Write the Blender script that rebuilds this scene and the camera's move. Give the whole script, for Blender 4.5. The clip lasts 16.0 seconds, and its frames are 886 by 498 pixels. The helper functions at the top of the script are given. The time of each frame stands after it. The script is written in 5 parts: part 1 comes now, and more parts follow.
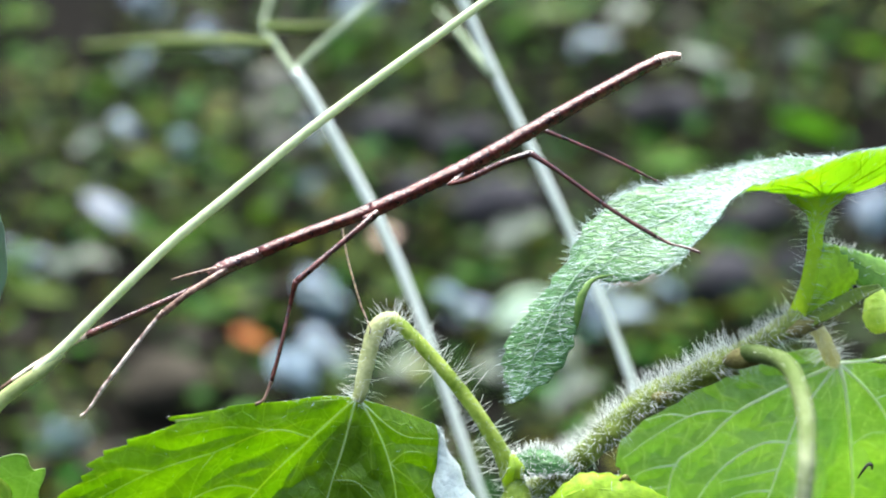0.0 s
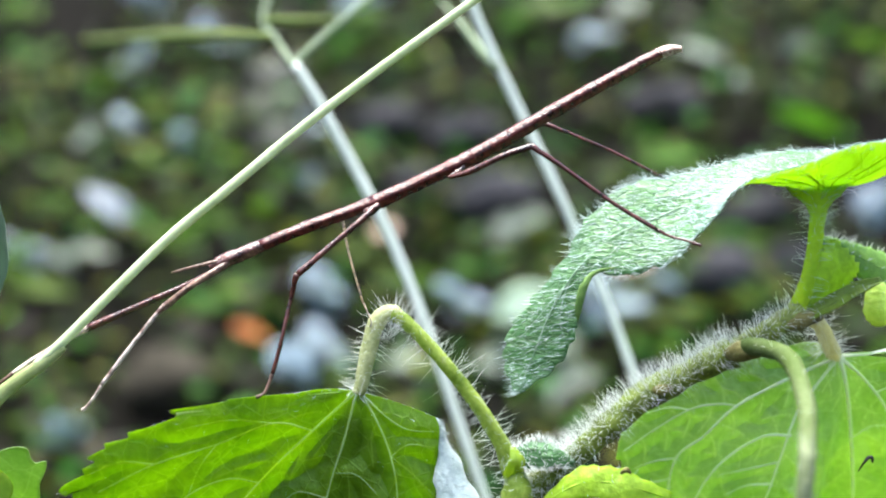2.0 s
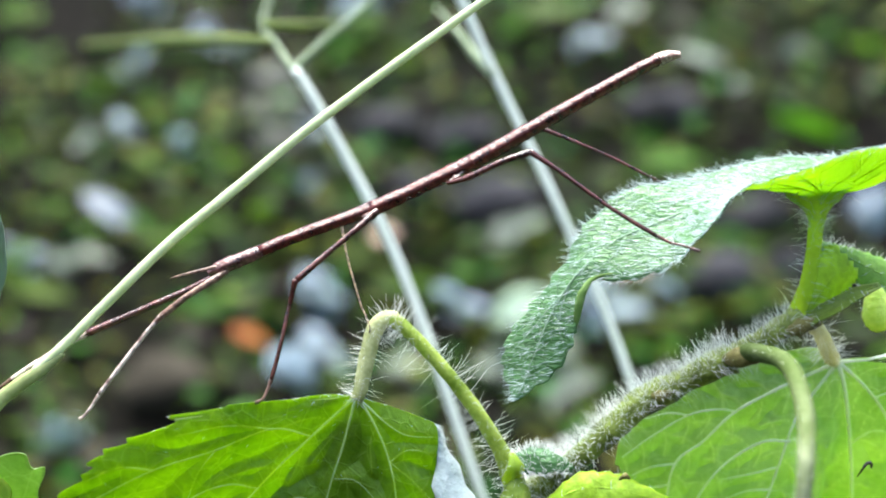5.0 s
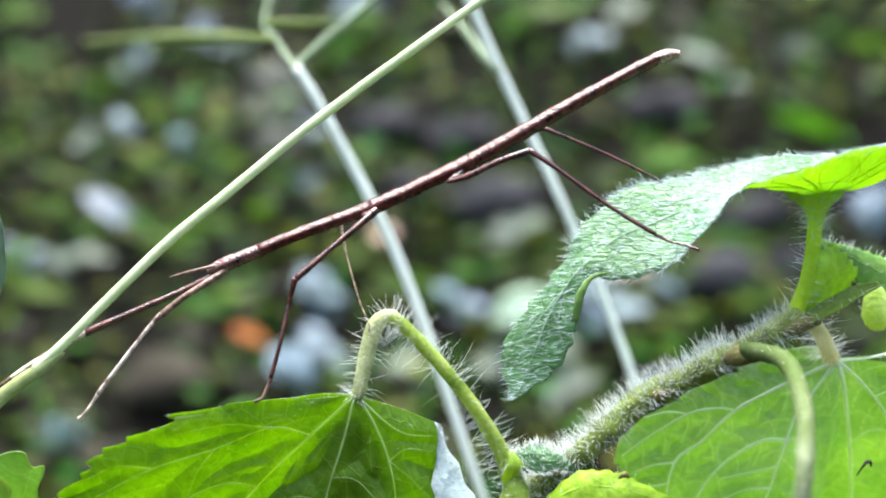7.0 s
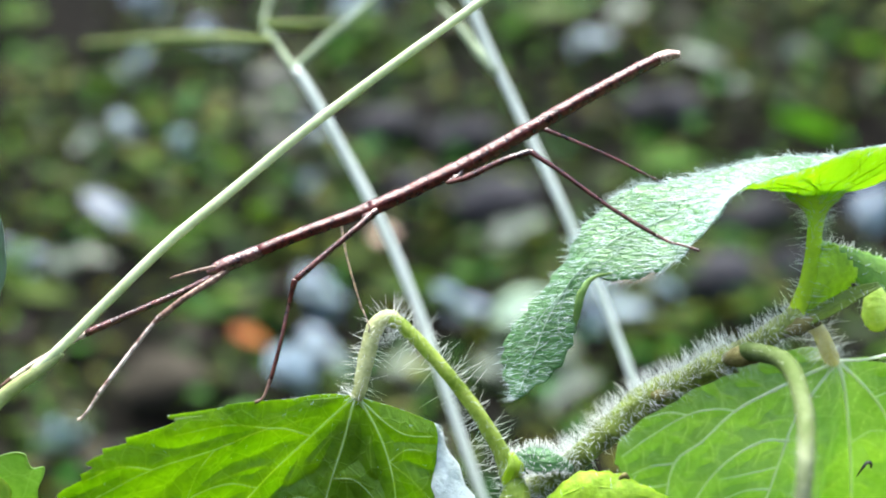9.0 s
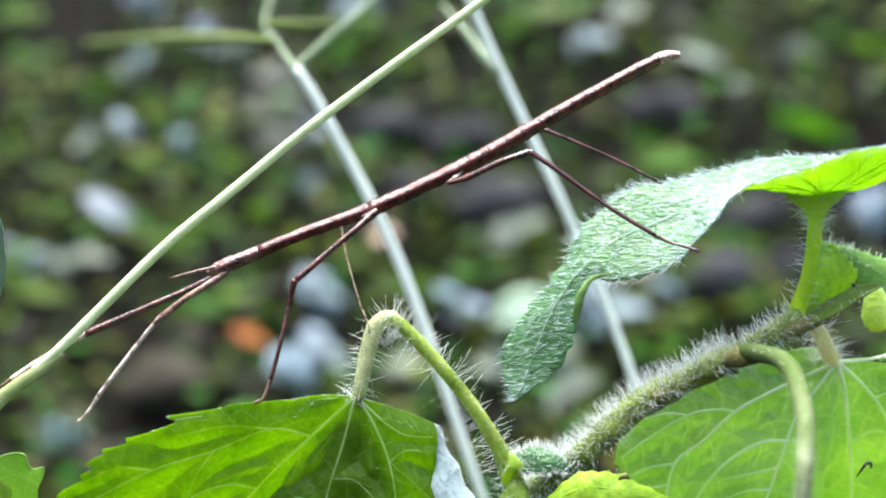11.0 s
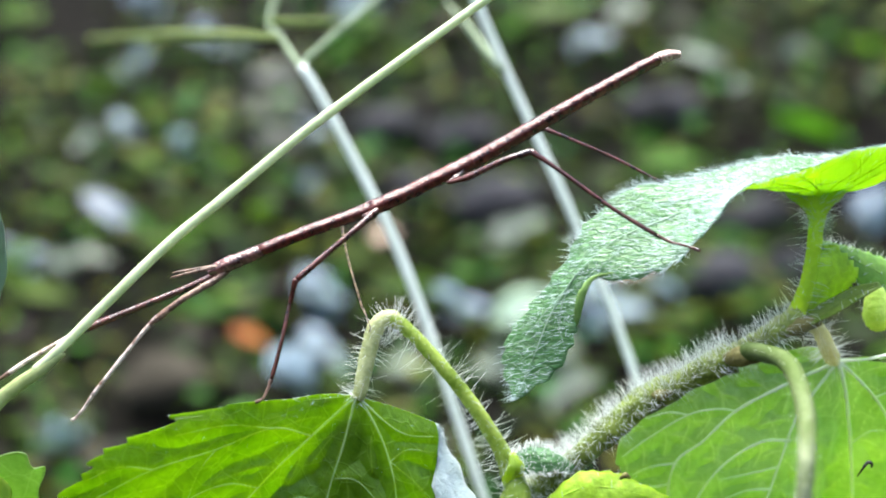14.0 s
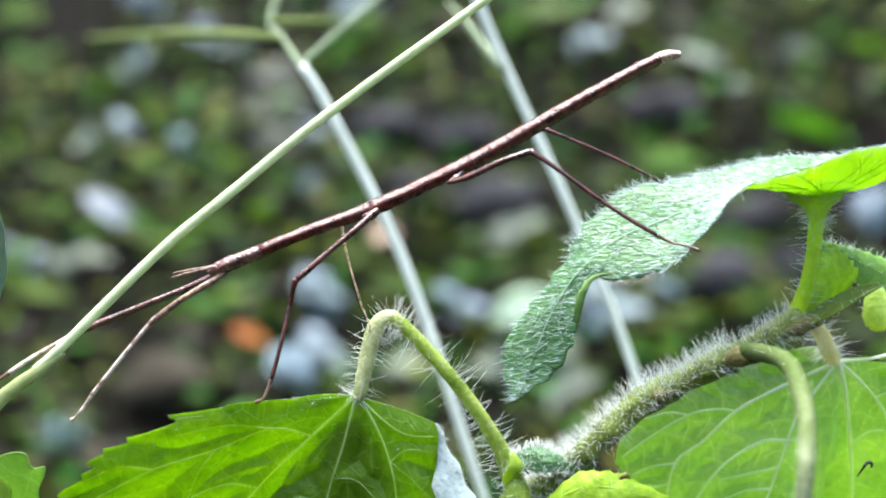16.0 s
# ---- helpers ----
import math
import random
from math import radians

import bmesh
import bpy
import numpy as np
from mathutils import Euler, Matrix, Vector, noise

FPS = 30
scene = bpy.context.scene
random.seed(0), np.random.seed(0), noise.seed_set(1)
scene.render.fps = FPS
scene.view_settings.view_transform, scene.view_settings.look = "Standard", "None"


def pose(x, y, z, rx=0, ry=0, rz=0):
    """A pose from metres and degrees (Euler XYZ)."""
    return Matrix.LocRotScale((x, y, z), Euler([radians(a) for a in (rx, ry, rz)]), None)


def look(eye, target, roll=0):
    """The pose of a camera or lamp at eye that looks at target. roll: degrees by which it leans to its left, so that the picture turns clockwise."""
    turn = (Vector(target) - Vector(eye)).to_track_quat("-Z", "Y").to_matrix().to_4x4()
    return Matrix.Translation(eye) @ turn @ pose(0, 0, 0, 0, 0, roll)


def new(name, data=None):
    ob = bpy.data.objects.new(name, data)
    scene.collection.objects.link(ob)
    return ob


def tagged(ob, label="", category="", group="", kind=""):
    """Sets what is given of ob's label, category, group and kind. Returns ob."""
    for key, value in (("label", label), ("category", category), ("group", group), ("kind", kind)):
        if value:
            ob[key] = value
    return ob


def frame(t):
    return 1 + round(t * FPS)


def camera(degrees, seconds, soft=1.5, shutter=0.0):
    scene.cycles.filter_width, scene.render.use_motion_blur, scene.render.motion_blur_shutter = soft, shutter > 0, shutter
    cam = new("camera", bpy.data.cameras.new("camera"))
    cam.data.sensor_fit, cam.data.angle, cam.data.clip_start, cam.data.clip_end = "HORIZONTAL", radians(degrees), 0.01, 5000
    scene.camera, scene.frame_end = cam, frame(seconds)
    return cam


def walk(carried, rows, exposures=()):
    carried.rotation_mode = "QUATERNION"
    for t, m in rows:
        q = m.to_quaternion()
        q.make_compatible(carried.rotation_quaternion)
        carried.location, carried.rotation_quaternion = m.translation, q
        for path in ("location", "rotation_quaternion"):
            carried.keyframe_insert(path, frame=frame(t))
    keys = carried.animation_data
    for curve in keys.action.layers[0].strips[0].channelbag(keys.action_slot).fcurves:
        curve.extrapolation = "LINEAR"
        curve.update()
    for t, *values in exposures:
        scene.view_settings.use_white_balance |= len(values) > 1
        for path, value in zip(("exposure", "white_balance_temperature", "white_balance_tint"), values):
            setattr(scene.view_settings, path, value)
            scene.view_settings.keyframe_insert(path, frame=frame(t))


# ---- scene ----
# A close view of a stick insect on a hairy weed, before a shaded, overgrown bank.
# ---- camera ----
cam = camera(36.03, 16.0, soft=2.0)
cam.data.dof.use_dof = True
cam.data.dof.focus_distance = 0.217
cam.data.dof.aperture_fstop = 9.8

# seconds, x, height, degrees of tilt, degrees of turn
CAMERA_ROWS = [
    (0.0, 0.00005, 0.35005, 0.095, 0.051),
    (0.5, 0.00011, 0.34989, 0.067, 0.029),
    (1.0, -0.00005, 0.34989, 0.029, 0.022),
    (1.5, -0.00013, 0.34967, -0.131, 0.031),
    (2.0, -0.00011, 0.34982, -0.137, 0.044),
    (2.5, -0.00011, 0.34981, -0.125, 0.044),
    (3.0, -0.00022, 0.35000, -0.145, 0.014),
    (3.5, 0.00000, 0.34991, -0.008, 0.048),
    (4.0, -0.00017, 0.35000, 0.036, -0.007),
    (6.5, -0.00000, 0.35011, 0.007, 0.000),
    (7.0, -0.00000, 0.35000, 0.000, 0.000),
    (7.5, -0.00000, 0.35011, 0.008, 0.000),
    (8.0, -0.00000, 0.34995, 0.014, 0.000),
    (8.5, -0.00000, 0.34995, 0.014, 0.000),
    (9.0, -0.00002, 0.35000, 0.036, -0.001),
    (11.5, -0.00000, 0.35008, 0.034, 0.000),
    (12.0, -0.00000, 0.35004, 0.047, 0.000),
    (12.5, -0.00004, 0.34998, 0.075, 0.010),
    (13.0, -0.00006, 0.35005, 0.059, 0.009),
    (13.5, -0.00016, 0.35000, 0.061, -0.007),
    (14.0, -0.00016, 0.34997, 0.038, -0.007),
    (14.5, -0.00011, 0.34991, 0.016, -0.005),
    (15.0, -0.00018, 0.35000, 0.000, -0.020),
    (15.5, -0.00008, 0.35008, -0.003, -0.003),
    (16.0, -0.00015, 0.35004, 0.022, -0.006)]
walk(cam, [(t, pose(x, -0.217, z, 90 + tilt, 0, turn)) for t, x, z, tilt, turn in CAMERA_ROWS])

# ---- light ----
world = bpy.data.worlds.new("sky")
scene.world = world
world.use_nodes = True
sky = world.node_tree.nodes.new("ShaderNodeTexSky")
sky.sky_type = 'NISHITA'
sky.sun_disc = False
sky.sun_elevation = radians(82)
sky.sun_rotation = radians(-60)
sky.dust_density = 4.0
world.node_tree.links.new(sky.outputs[0], world.node_tree.nodes["Background"].inputs[0])
world.node_tree.nodes["Background"].inputs[1].default_value = 0.055
sun_data = bpy.data.lights.new("sun", 'SUN')
sun_data.energy = 1.9
sun_data.angle = radians(56)
sun_data.color = (0.97, 1.0, 0.95)
sun = new("sun", sun_data)
sun.matrix_world = look((-0.35, 0.2, 3.4), (0, 0, 0.35))
scene.view_settings.exposure = 3.26


# ---- materials ----
def surface(name, dark, light, scale, fine, rough=0.6, bump=0.0, through_light=0.0, vary="", hue=0.02, value=0.25,
            glow_tint=None, sheen=0.0, spec=0.5, bump_scale=1.0, vein=None, cells=0.0, towards=None, stretch=None, span=(0.5, 1.1), lace_weight=0.15,
            relief=1.6, coat=0.0):
    """Two-scale mottled material in metres. vary: '' none, 'object' or 'island' random shift of hue and value."""
    m = bpy.data.materials.new(name)
    m.use_nodes = True
    n, l = m.node_tree.nodes, m.node_tree.links
    bsdf, out = n["Principled BSDF"], n["Material Output"]
    co = n.new("ShaderNodeTexCoord")
    a, b = n.new("ShaderNodeTexNoise"), n.new("ShaderNodeTexNoise")
    for tex, s in ((a, scale), (b, fine)):
        tex.inputs["Scale"].default_value, tex.inputs["Detail"].default_value = s, 4
        if stretch:
            mp = n.new("ShaderNodeMapping")
            mp.inputs["Scale"].default_value = stretch
            l.new(co.outputs["Object"], mp.inputs["Vector"])
            l.new(mp.outputs[0], tex.inputs["Vector"])
        else:
            l.new(co.outputs["Object"], tex.inputs["Vector"])
    add = n.new("ShaderNodeMath")
    add.operation = 'MULTIPLY_ADD'
    l.new(b.outputs["Fac"], add.inputs[0])
    add.inputs[1].default_value = 0.6
    l.new(a.outputs["Fac"], add.inputs[2])
    ramp = n.new("ShaderNodeMapRange")
    ramp.inputs["From Min"].default_value, ramp.inputs["From Max"].default_value = span
    l.new(add.outputs[0], ramp.inputs["Value"])
    mix = n.new("ShaderNodeMix")
    mix.data_type = 'RGBA'
    mix.inputs["A"].default_value, mix.inputs["B"].default_value = (*dark, 1), (*light, 1)
    l.new(ramp.outputs["Result"], mix.inputs["Factor"])
    colour = mix.outputs["Result"]
    if vary:
        if vary == "object":
            src = n.new("ShaderNodeObjectInfo").outputs["Random"]
        else:
            src = n.new("ShaderNodeNewGeometry").outputs["Random Per Island"]
        hs = n.new("ShaderNodeHueSaturation")
        for key, mid, amp, shift in (("Hue", 0.5, hue, 7.3), ("Value", 1.0, value, 3.1)):
            w = n.new("ShaderNodeMath")
            w.operation = 'MULTIPLY'
            w.inputs[1].default_value = shift
            l.new(src, w.inputs[0])
            fr = n.new("ShaderNodeMath")
            fr.operation = 'FRACT'
            l.new(w.outputs[0], fr.inputs[0])
            mr = n.new("ShaderNodeMapRange")
            mr.inputs["To Min"].default_value, mr.inputs["To Max"].default_value = mid - amp, mid + amp
            l.new(fr.outputs[0], mr.inputs["Value"])
            l.new(mr.outputs["Result"], hs.inputs[key])
        l.new(colour, hs.inputs["Color"])
        colour = hs.outputs["Color"]
    if towards:
        # a second colour blended in along one axis
        x0, x1, other, axis = (*towards, "X")[:4]
        weight = towards[4] if len(towards) > 4 else 0.8
        ge, sx, gr, tm = (n.new("ShaderNode" + k) for k in ("NewGeometry", "SeparateXYZ", "MapRange", "Mix"))
        tm.data_type = 'RGBA'
        gr.inputs["From Min"].default_value, gr.inputs["From Max"].default_value = x0, x1
        gr.inputs["To Max"].default_value = weight
        l.new(ge.outputs["Position"], sx.inputs[0])
        l.new(sx.outputs[axis], gr.inputs["Value"])
        l.new(gr.outputs["Result"], tm.inputs["Factor"])
        l.new(colour, tm.inputs["A"])
        tm.inputs["B"].default_value = (*other, 1)
        colour = tm.outputs["Result"]
    height = add.outputs[0]
    if cells:
        vo = n.new("ShaderNodeTexVoronoi")
        vo.feature = 'DISTANCE_TO_EDGE'
        vo.inputs["Scale"].default_value = cells
        warp = n.new("ShaderNodeMix")
        warp.data_type = 'RGBA'
        warp.blend_type = 'LINEAR_LIGHT'
        warp.inputs["Factor"].default_value = 0.0009
        l.new(mp.outputs[0] if stretch else co.outputs["Object"], warp.inputs["A"])
        l.new(a.outputs["Color"], warp.inputs["B"])
        l.new(warp.outputs["Result"], vo.inputs["Vector"])
        net = n.new("ShaderNodeMapRange")
        net.inputs["From Max"].default_value = 0.055
        net.inputs["To Min"].default_value, net.inputs["To Max"].default_value = lace_weight, 0.0
        l.new(vo.outputs["Distance"], net.inputs["Value"])
        lace = n.new("ShaderNodeMix")
        lace.data_type = 'RGBA'
        l.new(net.outputs["Result"], lace.inputs["Factor"])
        l.new(colour, lace.inputs["A"])
        lace.inputs["B"].default_value = (*vein, 1)
        colour = lace.outputs["Result"]
        deep = n.new("ShaderNodeMath")
        deep.operation = 'MULTIPLY_ADD'
        l.new(net.outputs["Result"], deep.inputs[0])
        deep.inputs[1].default_value = relief
        l.new(height, deep.inputs[2])
        height = deep.outputs[0]
    if vein:
        at = n.new("ShaderNodeAttribute")
        at.attribute_name = "vein"
        vm = n.new("ShaderNodeMix")
        vm.data_type = 'RGBA'
        l.new(at.outputs["Fac"], vm.inputs["Factor"])
        l.new(colour, vm.inputs["A"])
        vm.inputs["B"].default_value = (*vein, 1)
        colour = vm.outputs["Result"]
    l.new(colour, bsdf.inputs["Base Color"])
    bsdf.inputs["Roughness"].default_value = rough
    bsdf.inputs["Specular IOR Level"].default_value = spec
    if coat:
        bsdf.inputs["Coat Weight"].default_value, bsdf.inputs["Coat Roughness"].default_value = coat, 0.12
    if sheen:
        bsdf.inputs["Sheen Weight"].default_value, bsdf.inputs["Sheen Roughness"].default_value = sheen, 0.4
    if bump:
        bp = n.new("ShaderNodeBump")
        bp.inputs["Strength"].default_value = min(1.0, bump)
        bp.inputs["Distance"].default_value = 0.0004 * bump_scale
        l.new(height, bp.inputs["Height"])
        l.new(bp.outputs[0], bsdf.inputs["Normal"])
    if through_light:
        tr, ms = n.new("ShaderNodeBsdfTranslucent"), n.new("ShaderNodeMixShader")
        ms.inputs[0].default_value = through_light
        if glow_tint:
            tint = n.new("ShaderNodeMix")
            tint.data_type, tint.blend_type = 'RGBA', 'MULTIPLY'
            tint.inputs["Factor"].default_value = 1
            l.new(colour, tint.inputs["A"])
            tint.inputs["B"].default_value = (*glow_tint, 1)
            l.new(tint.outputs["Result"], tr.inputs["Color"])
        else:
            l.new(colour, tr.inputs["Color"])
        if bump:
            l.new(bp.outputs[0], tr.inputs["Normal"])
        l.new(bsdf.outputs[0], ms.inputs[1])
        l.new(tr.outputs[0], ms.inputs[2])
        l.new(ms.outputs[0], out.inputs["Surface"])
    return m


# The bank's shade is put into the colour: earth made nearly black.
EARTH = surface("earth darkened for shade", (0.0010, 0.0009, 0.0006), (0.0062, 0.0054, 0.0042), 6, 60, 0.9, 1.0, bump_scale=20, spec=0.04)
UPPER = surface("leaf upper side", (0.12, 0.26, 0.08), (0.26, 0.42, 0.20), 120, 900, 0.5, 0.9, 0.45, glow_tint=(1.8, 1.7, 0.6), sheen=0.3, vein=(0.50, 0.62, 0.36))
UNDER = surface("leaf underside", (0.062, 0.128, 0.003), (0.125, 0.22, 0.009), 90, 700, 0.42, 0.8, 0.62, glow_tint=(4.5, 3.6, 0.6), vein=(0.25, 0.34, 0.09), cells=300, lace_weight=0.13, relief=0.8, bump_scale=1.8, span=(0.56, 1.06))
UNDER_PALE = surface("pale leaf underside", (0.22, 0.37, 0.11), (0.38, 0.54, 0.25), 90, 700, 0.28, 0.7, 0.45, glow_tint=(1.7, 1.6, 0.5), vein=(0.84, 0.92, 0.78), cells=230, lace_weight=0.10, relief=0.4, bump_scale=1.2, span=(0.58, 1.04))
DOWNY = surface("downy leaf upper side", (0.020, 0.095, 0.020), (0.080, 0.23, 0.065), 330, 1200, 0.42, 1.0, 0.2, glow_tint=(1.4, 1.5, 0.6), sheen=0.1, vein=(0.014, 0.08, 0.016), cells=820, lace_weight=0.12, relief=-2.6, stretch=(0.45, 0.45, 1.5), bump_scale=2.0)
# Lime towards the base: light shining through is put into the colour.
GLOW = surface("leaf underside with lit-through base", (0.07, 0.16, 0.02), (0.14, 0.26, 0.05), 110, 800, 0.45, 1.0, 0.62, glow_tint=(2.2, 1.9, 0.5), span=(0.6, 1.0), vein=(0.34, 0.46, 0.05), cells=210, lace_weight=0.5, towards=(0.030, 0.046, (0.36, 0.52, 0.06)))
YOUNG = surface("young leaf", (0.22, 0.36, 0.03), (0.38, 0.50, 0.06), 150, 900, 0.5, 0.5, 0.6, glow_tint=(1.9, 1.7, 0.6))
VEIN = surface("leaf vein", (0.50, 0.66, 0.24), (0.68, 0.80, 0.42), 200, 1500, 0.4, 0.4, 0.7)
PALEVEIN = surface("pale raised vein", (0.86, 0.92, 0.80), (0.94, 0.97, 0.90), 200, 1500, 0.3, 0.4, 0.5)
DOWNVEIN = surface("downy sunken vein", (0.14, 0.27, 0.14), (0.28, 0.42, 0.28), 300, 1500, 0.5, 0.4, 0.2)
LIMEVEIN = surface("olive vein in a lit leaf", (0.36, 0.52, 0.03), (0.46, 0.60, 0.05), 200, 1500, 0.5, 0.4, 0.85, glow_tint=(1.5, 1.35, 0.6))
# Made nearly opaque so that it blocks light through the blade before it.
FOLDSHADE = surface("nearly opaque light-blocking leaf half", (0.012, 0.07, 0.012), (0.05, 0.16, 0.04), 330, 1200, 0.5, 0.6, 0.04)
ROLL = surface("rolled leaf margin", (0.09, 0.20, 0.03), (0.20, 0.34, 0.08), 260, 1200, 0.6, 0.8, 0.25)
LIME = surface("lime green petiole", (0.36, 0.52, 0.04), (0.54, 0.70, 0.08), 200, 1300, 0.45, 0.6, 0.75, glow_tint=(1.45, 1.35, 0.6))
OLIVESTEM = surface("olive-brown young stem", (0.08, 0.14, 0.008), (0.22, 0.32, 0.03), 220, 1200, 0.5, 0.8, 0.4)
STEM = surface("hairy stem", (0.05, 0.07, 0.006), (0.26, 0.34, 0.05), 180, 1300, 0.5, 0.9, 0.3, span=(0.6, 1.02))
STALK = surface("mottled leaf stalk", (0.095, 0.13, 0.045), (0.27, 0.31, 0.18), 240, 1300, 0.7, 0.9, 0.2, span=(0.58, 1.0), towards=(0.323, 0.332, (0.050, 0.085, 0.012), "Z"), spec=0.12)
SWOLLEN = surface("swollen pale stalk", (0.27, 0.31, 0.10), (0.58, 0.61, 0.31), 300, 1500, 0.5, 0.9, 0.3, span=(0.56, 1.04))
TAN = surface("tan leaf stalk", (0.52, 0.52, 0.24), (0.80, 0.78, 0.46), 200, 1300, 0.45, 0.6, 0.5)
STEM_BRIGHT = surface("fresh petiole", (0.17, 0.27, 0.02), (0.44, 0.55, 0.10), 200, 1300, 0.45, 0.8, 0.4, span=(0.58, 1.0))
NODE = surface("brown scarred node", (0.06, 0.05, 0.010), (0.20, 0.18, 0.04), 250, 1500, 0.7, 1.0)
HAIR = surface("white plant hair", (0.82, 0.86, 0.82), (0.93, 0.95, 0.93), 300, 3000, 0.35, 0.0, 0.4)
DOWN = surface("fine leaf down", (0.52, 0.66, 0.65), (0.72, 0.84, 0.85), 300, 3000, 0.35, 0.0, 0.4)
CULM = surface("pale grass culm", (0.60, 0.66, 0.60), (0.78, 0.82, 0.78), 60, 500, 0.5, 0.3, 0.3)
CULM_DULL = surface("dull green grass branch", (0.18, 0.25, 0.14), (0.32, 0.40, 0.26), 90, 800, 0.5, 0.3, 0.3)
CULM_FRESH = surface("fresh grass stem", (0.48, 0.58, 0.28), (0.72, 0.80, 0.50), 120, 900, 0.35, 0.4, 0.2)
SHEATH = surface("green leaf sheath", (0.23, 0.29, 0.09), (0.42, 0.48, 0.21), 160, 900, 0.5, 0.5, 0.3)
BLADE = surface("green grass blade", (0.14, 0.20, 0.04), (0.25, 0.31, 0.09), 60, 500, 0.45, 0.3, 0.4)
CUTICLE = surface("red-brown cuticle", (0.016, 0.0025, 0.002), (0.145, 0.025, 0.018), 800, 3000, 0.25, 0.5, spec=0.44, span=(0.60, 1.10))
LEGSKIN = surface("banded leg cuticle", (0.016, 0.005, 0.004), (0.12, 0.033, 0.025), 500, 1600, 0.26, 0.3, spec=0.7, span=(0.62, 1.06))
BANDED = surface("speckled thin leg", (0.03, 0.012, 0.006), (0.26, 0.18, 0.10), 650, 2600, 0.4, 0.3, span=(0.76, 0.88))
FORELEG = surface("pale fore leg cuticle", (0.05, 0.018, 0.013), (0.32, 0.19, 0.13), 600, 1600, 0.35, 0.6, span=(0.64, 1.0))
SHIN = surface("speckled pale shin", (0.10, 0.045, 0.03), (0.66, 0.54, 0.46), 420, 1500, 0.4, 0.8, span=(0.66, 0.94))
# Paler blotches put the head's whitish highlights into the colour.
HEADSKIN = surface("glossy head cuticle, highlights as pale blotches", (0.028, 0.007, 0.006), (0.25, 0.10, 0.082), 700, 2200, 0.20, 0.4, spec=0.8, span=(0.62, 1.10))
TAIL = surface("pinkish worn cuticle", (0.16, 0.07, 0.05), (0.55, 0.42, 0.36), 500, 2000, 0.35, 0.8, span=(0.6, 1.0))
# Undergrowth and litter colours are lowered too, to hold the bank's shade.
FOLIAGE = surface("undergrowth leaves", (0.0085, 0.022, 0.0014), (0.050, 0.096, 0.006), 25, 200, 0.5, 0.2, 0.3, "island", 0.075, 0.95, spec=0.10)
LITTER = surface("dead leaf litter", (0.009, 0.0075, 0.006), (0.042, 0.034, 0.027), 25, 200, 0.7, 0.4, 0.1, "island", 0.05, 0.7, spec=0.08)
GREENLEAF = surface("fresh green leaf", (0.024, 0.088, 0.001), (0.082, 0.19, 0.005), 40, 300, 0.45, 0.2, 0.4, "object", 0.03, 0.35, spec=0.15)
# Sky reflected by glossy leaves, painted as a pale base colour.
SHEENLEAF = surface("leaf with painted sky sheen", (0.09, 0.14, 0.18), (0.21, 0.29, 0.36), 40, 300, 0.5, 0.2, 0.2, "object", 0.03, 0.2)
BGGREEN = surface("bright green leaf", (0.06, 0.17, 0.002), (0.12, 0.27, 0.006), 40, 300, 0.5, 0.2, 0.4, "object", 0.02, 0.2, spec=0.03)
PALEGREEN = surface("pale green leaf", (0.16, 0.26, 0.17), (0.26, 0.36, 0.26), 40, 300, 0.5, 0.2, 0.2)
GREYLEAF = surface("dull grey-green leaf", (0.07, 0.10, 0.07), (0.15, 0.20, 0.15), 40, 300, 0.5, 0.2, 0.2, "object", 0.03, 0.2)
ORANGE = surface("orange dead leaf", (0.20, 0.06, 0.010), (0.32, 0.11, 0.024), 40, 300, 0.6, 0.3, 0.2, spec=0.15)
PINK = surface("buff dead leaf", (0.36, 0.24, 0.18), (0.52, 0.38, 0.30), 40, 300, 0.6, 0.3, 0.2)
# Stone colour lowered likewise; the shade is in the colour.
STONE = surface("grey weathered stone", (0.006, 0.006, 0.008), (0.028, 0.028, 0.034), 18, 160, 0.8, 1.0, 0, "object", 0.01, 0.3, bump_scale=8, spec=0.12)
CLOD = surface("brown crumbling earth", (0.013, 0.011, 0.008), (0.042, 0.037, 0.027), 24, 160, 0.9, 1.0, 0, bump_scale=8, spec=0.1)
PALETRUNK = surface("pale grey trunk stand-in", (0.05, 0.05, 0.045), (0.125, 0.125, 0.115), 18, 160, 0.8, 1.0, 0, "object", 0.01, 0.3, bump_scale=8, spec=0.12)
# Bluish sky sheen painted into the leaf colour.
BLUESHEEN = surface("bluish leaf with painted sky sheen", (0.06, 0.085, 0.115), (0.14, 0.18, 0.235), 40, 300, 0.5, 0.2, 0.2)
OLIVE = surface("olive young leaf", (0.18, 0.33, 0.010), (0.44, 0.62, 0.04), 150, 900, 0.5, 0.9, 0.5, glow_tint=(1.6, 1.6, 0.6), span=(0.58, 1.02))
MARK = surface("dark insect remains", (0.008, 0.007, 0.006), (0.02, 0.018, 0.015), 500, 2000, 0.5)

# ---- building helpers ----
ORIGIN = {}


def thing(name, origin, label, category, group="", kind=""):
    ob = tagged(new(name), label, category, group, kind)
    ob.empty_display_size = 0.01
    ob.location = origin
    ORIGIN[ob] = Vector(origin)
    return ob


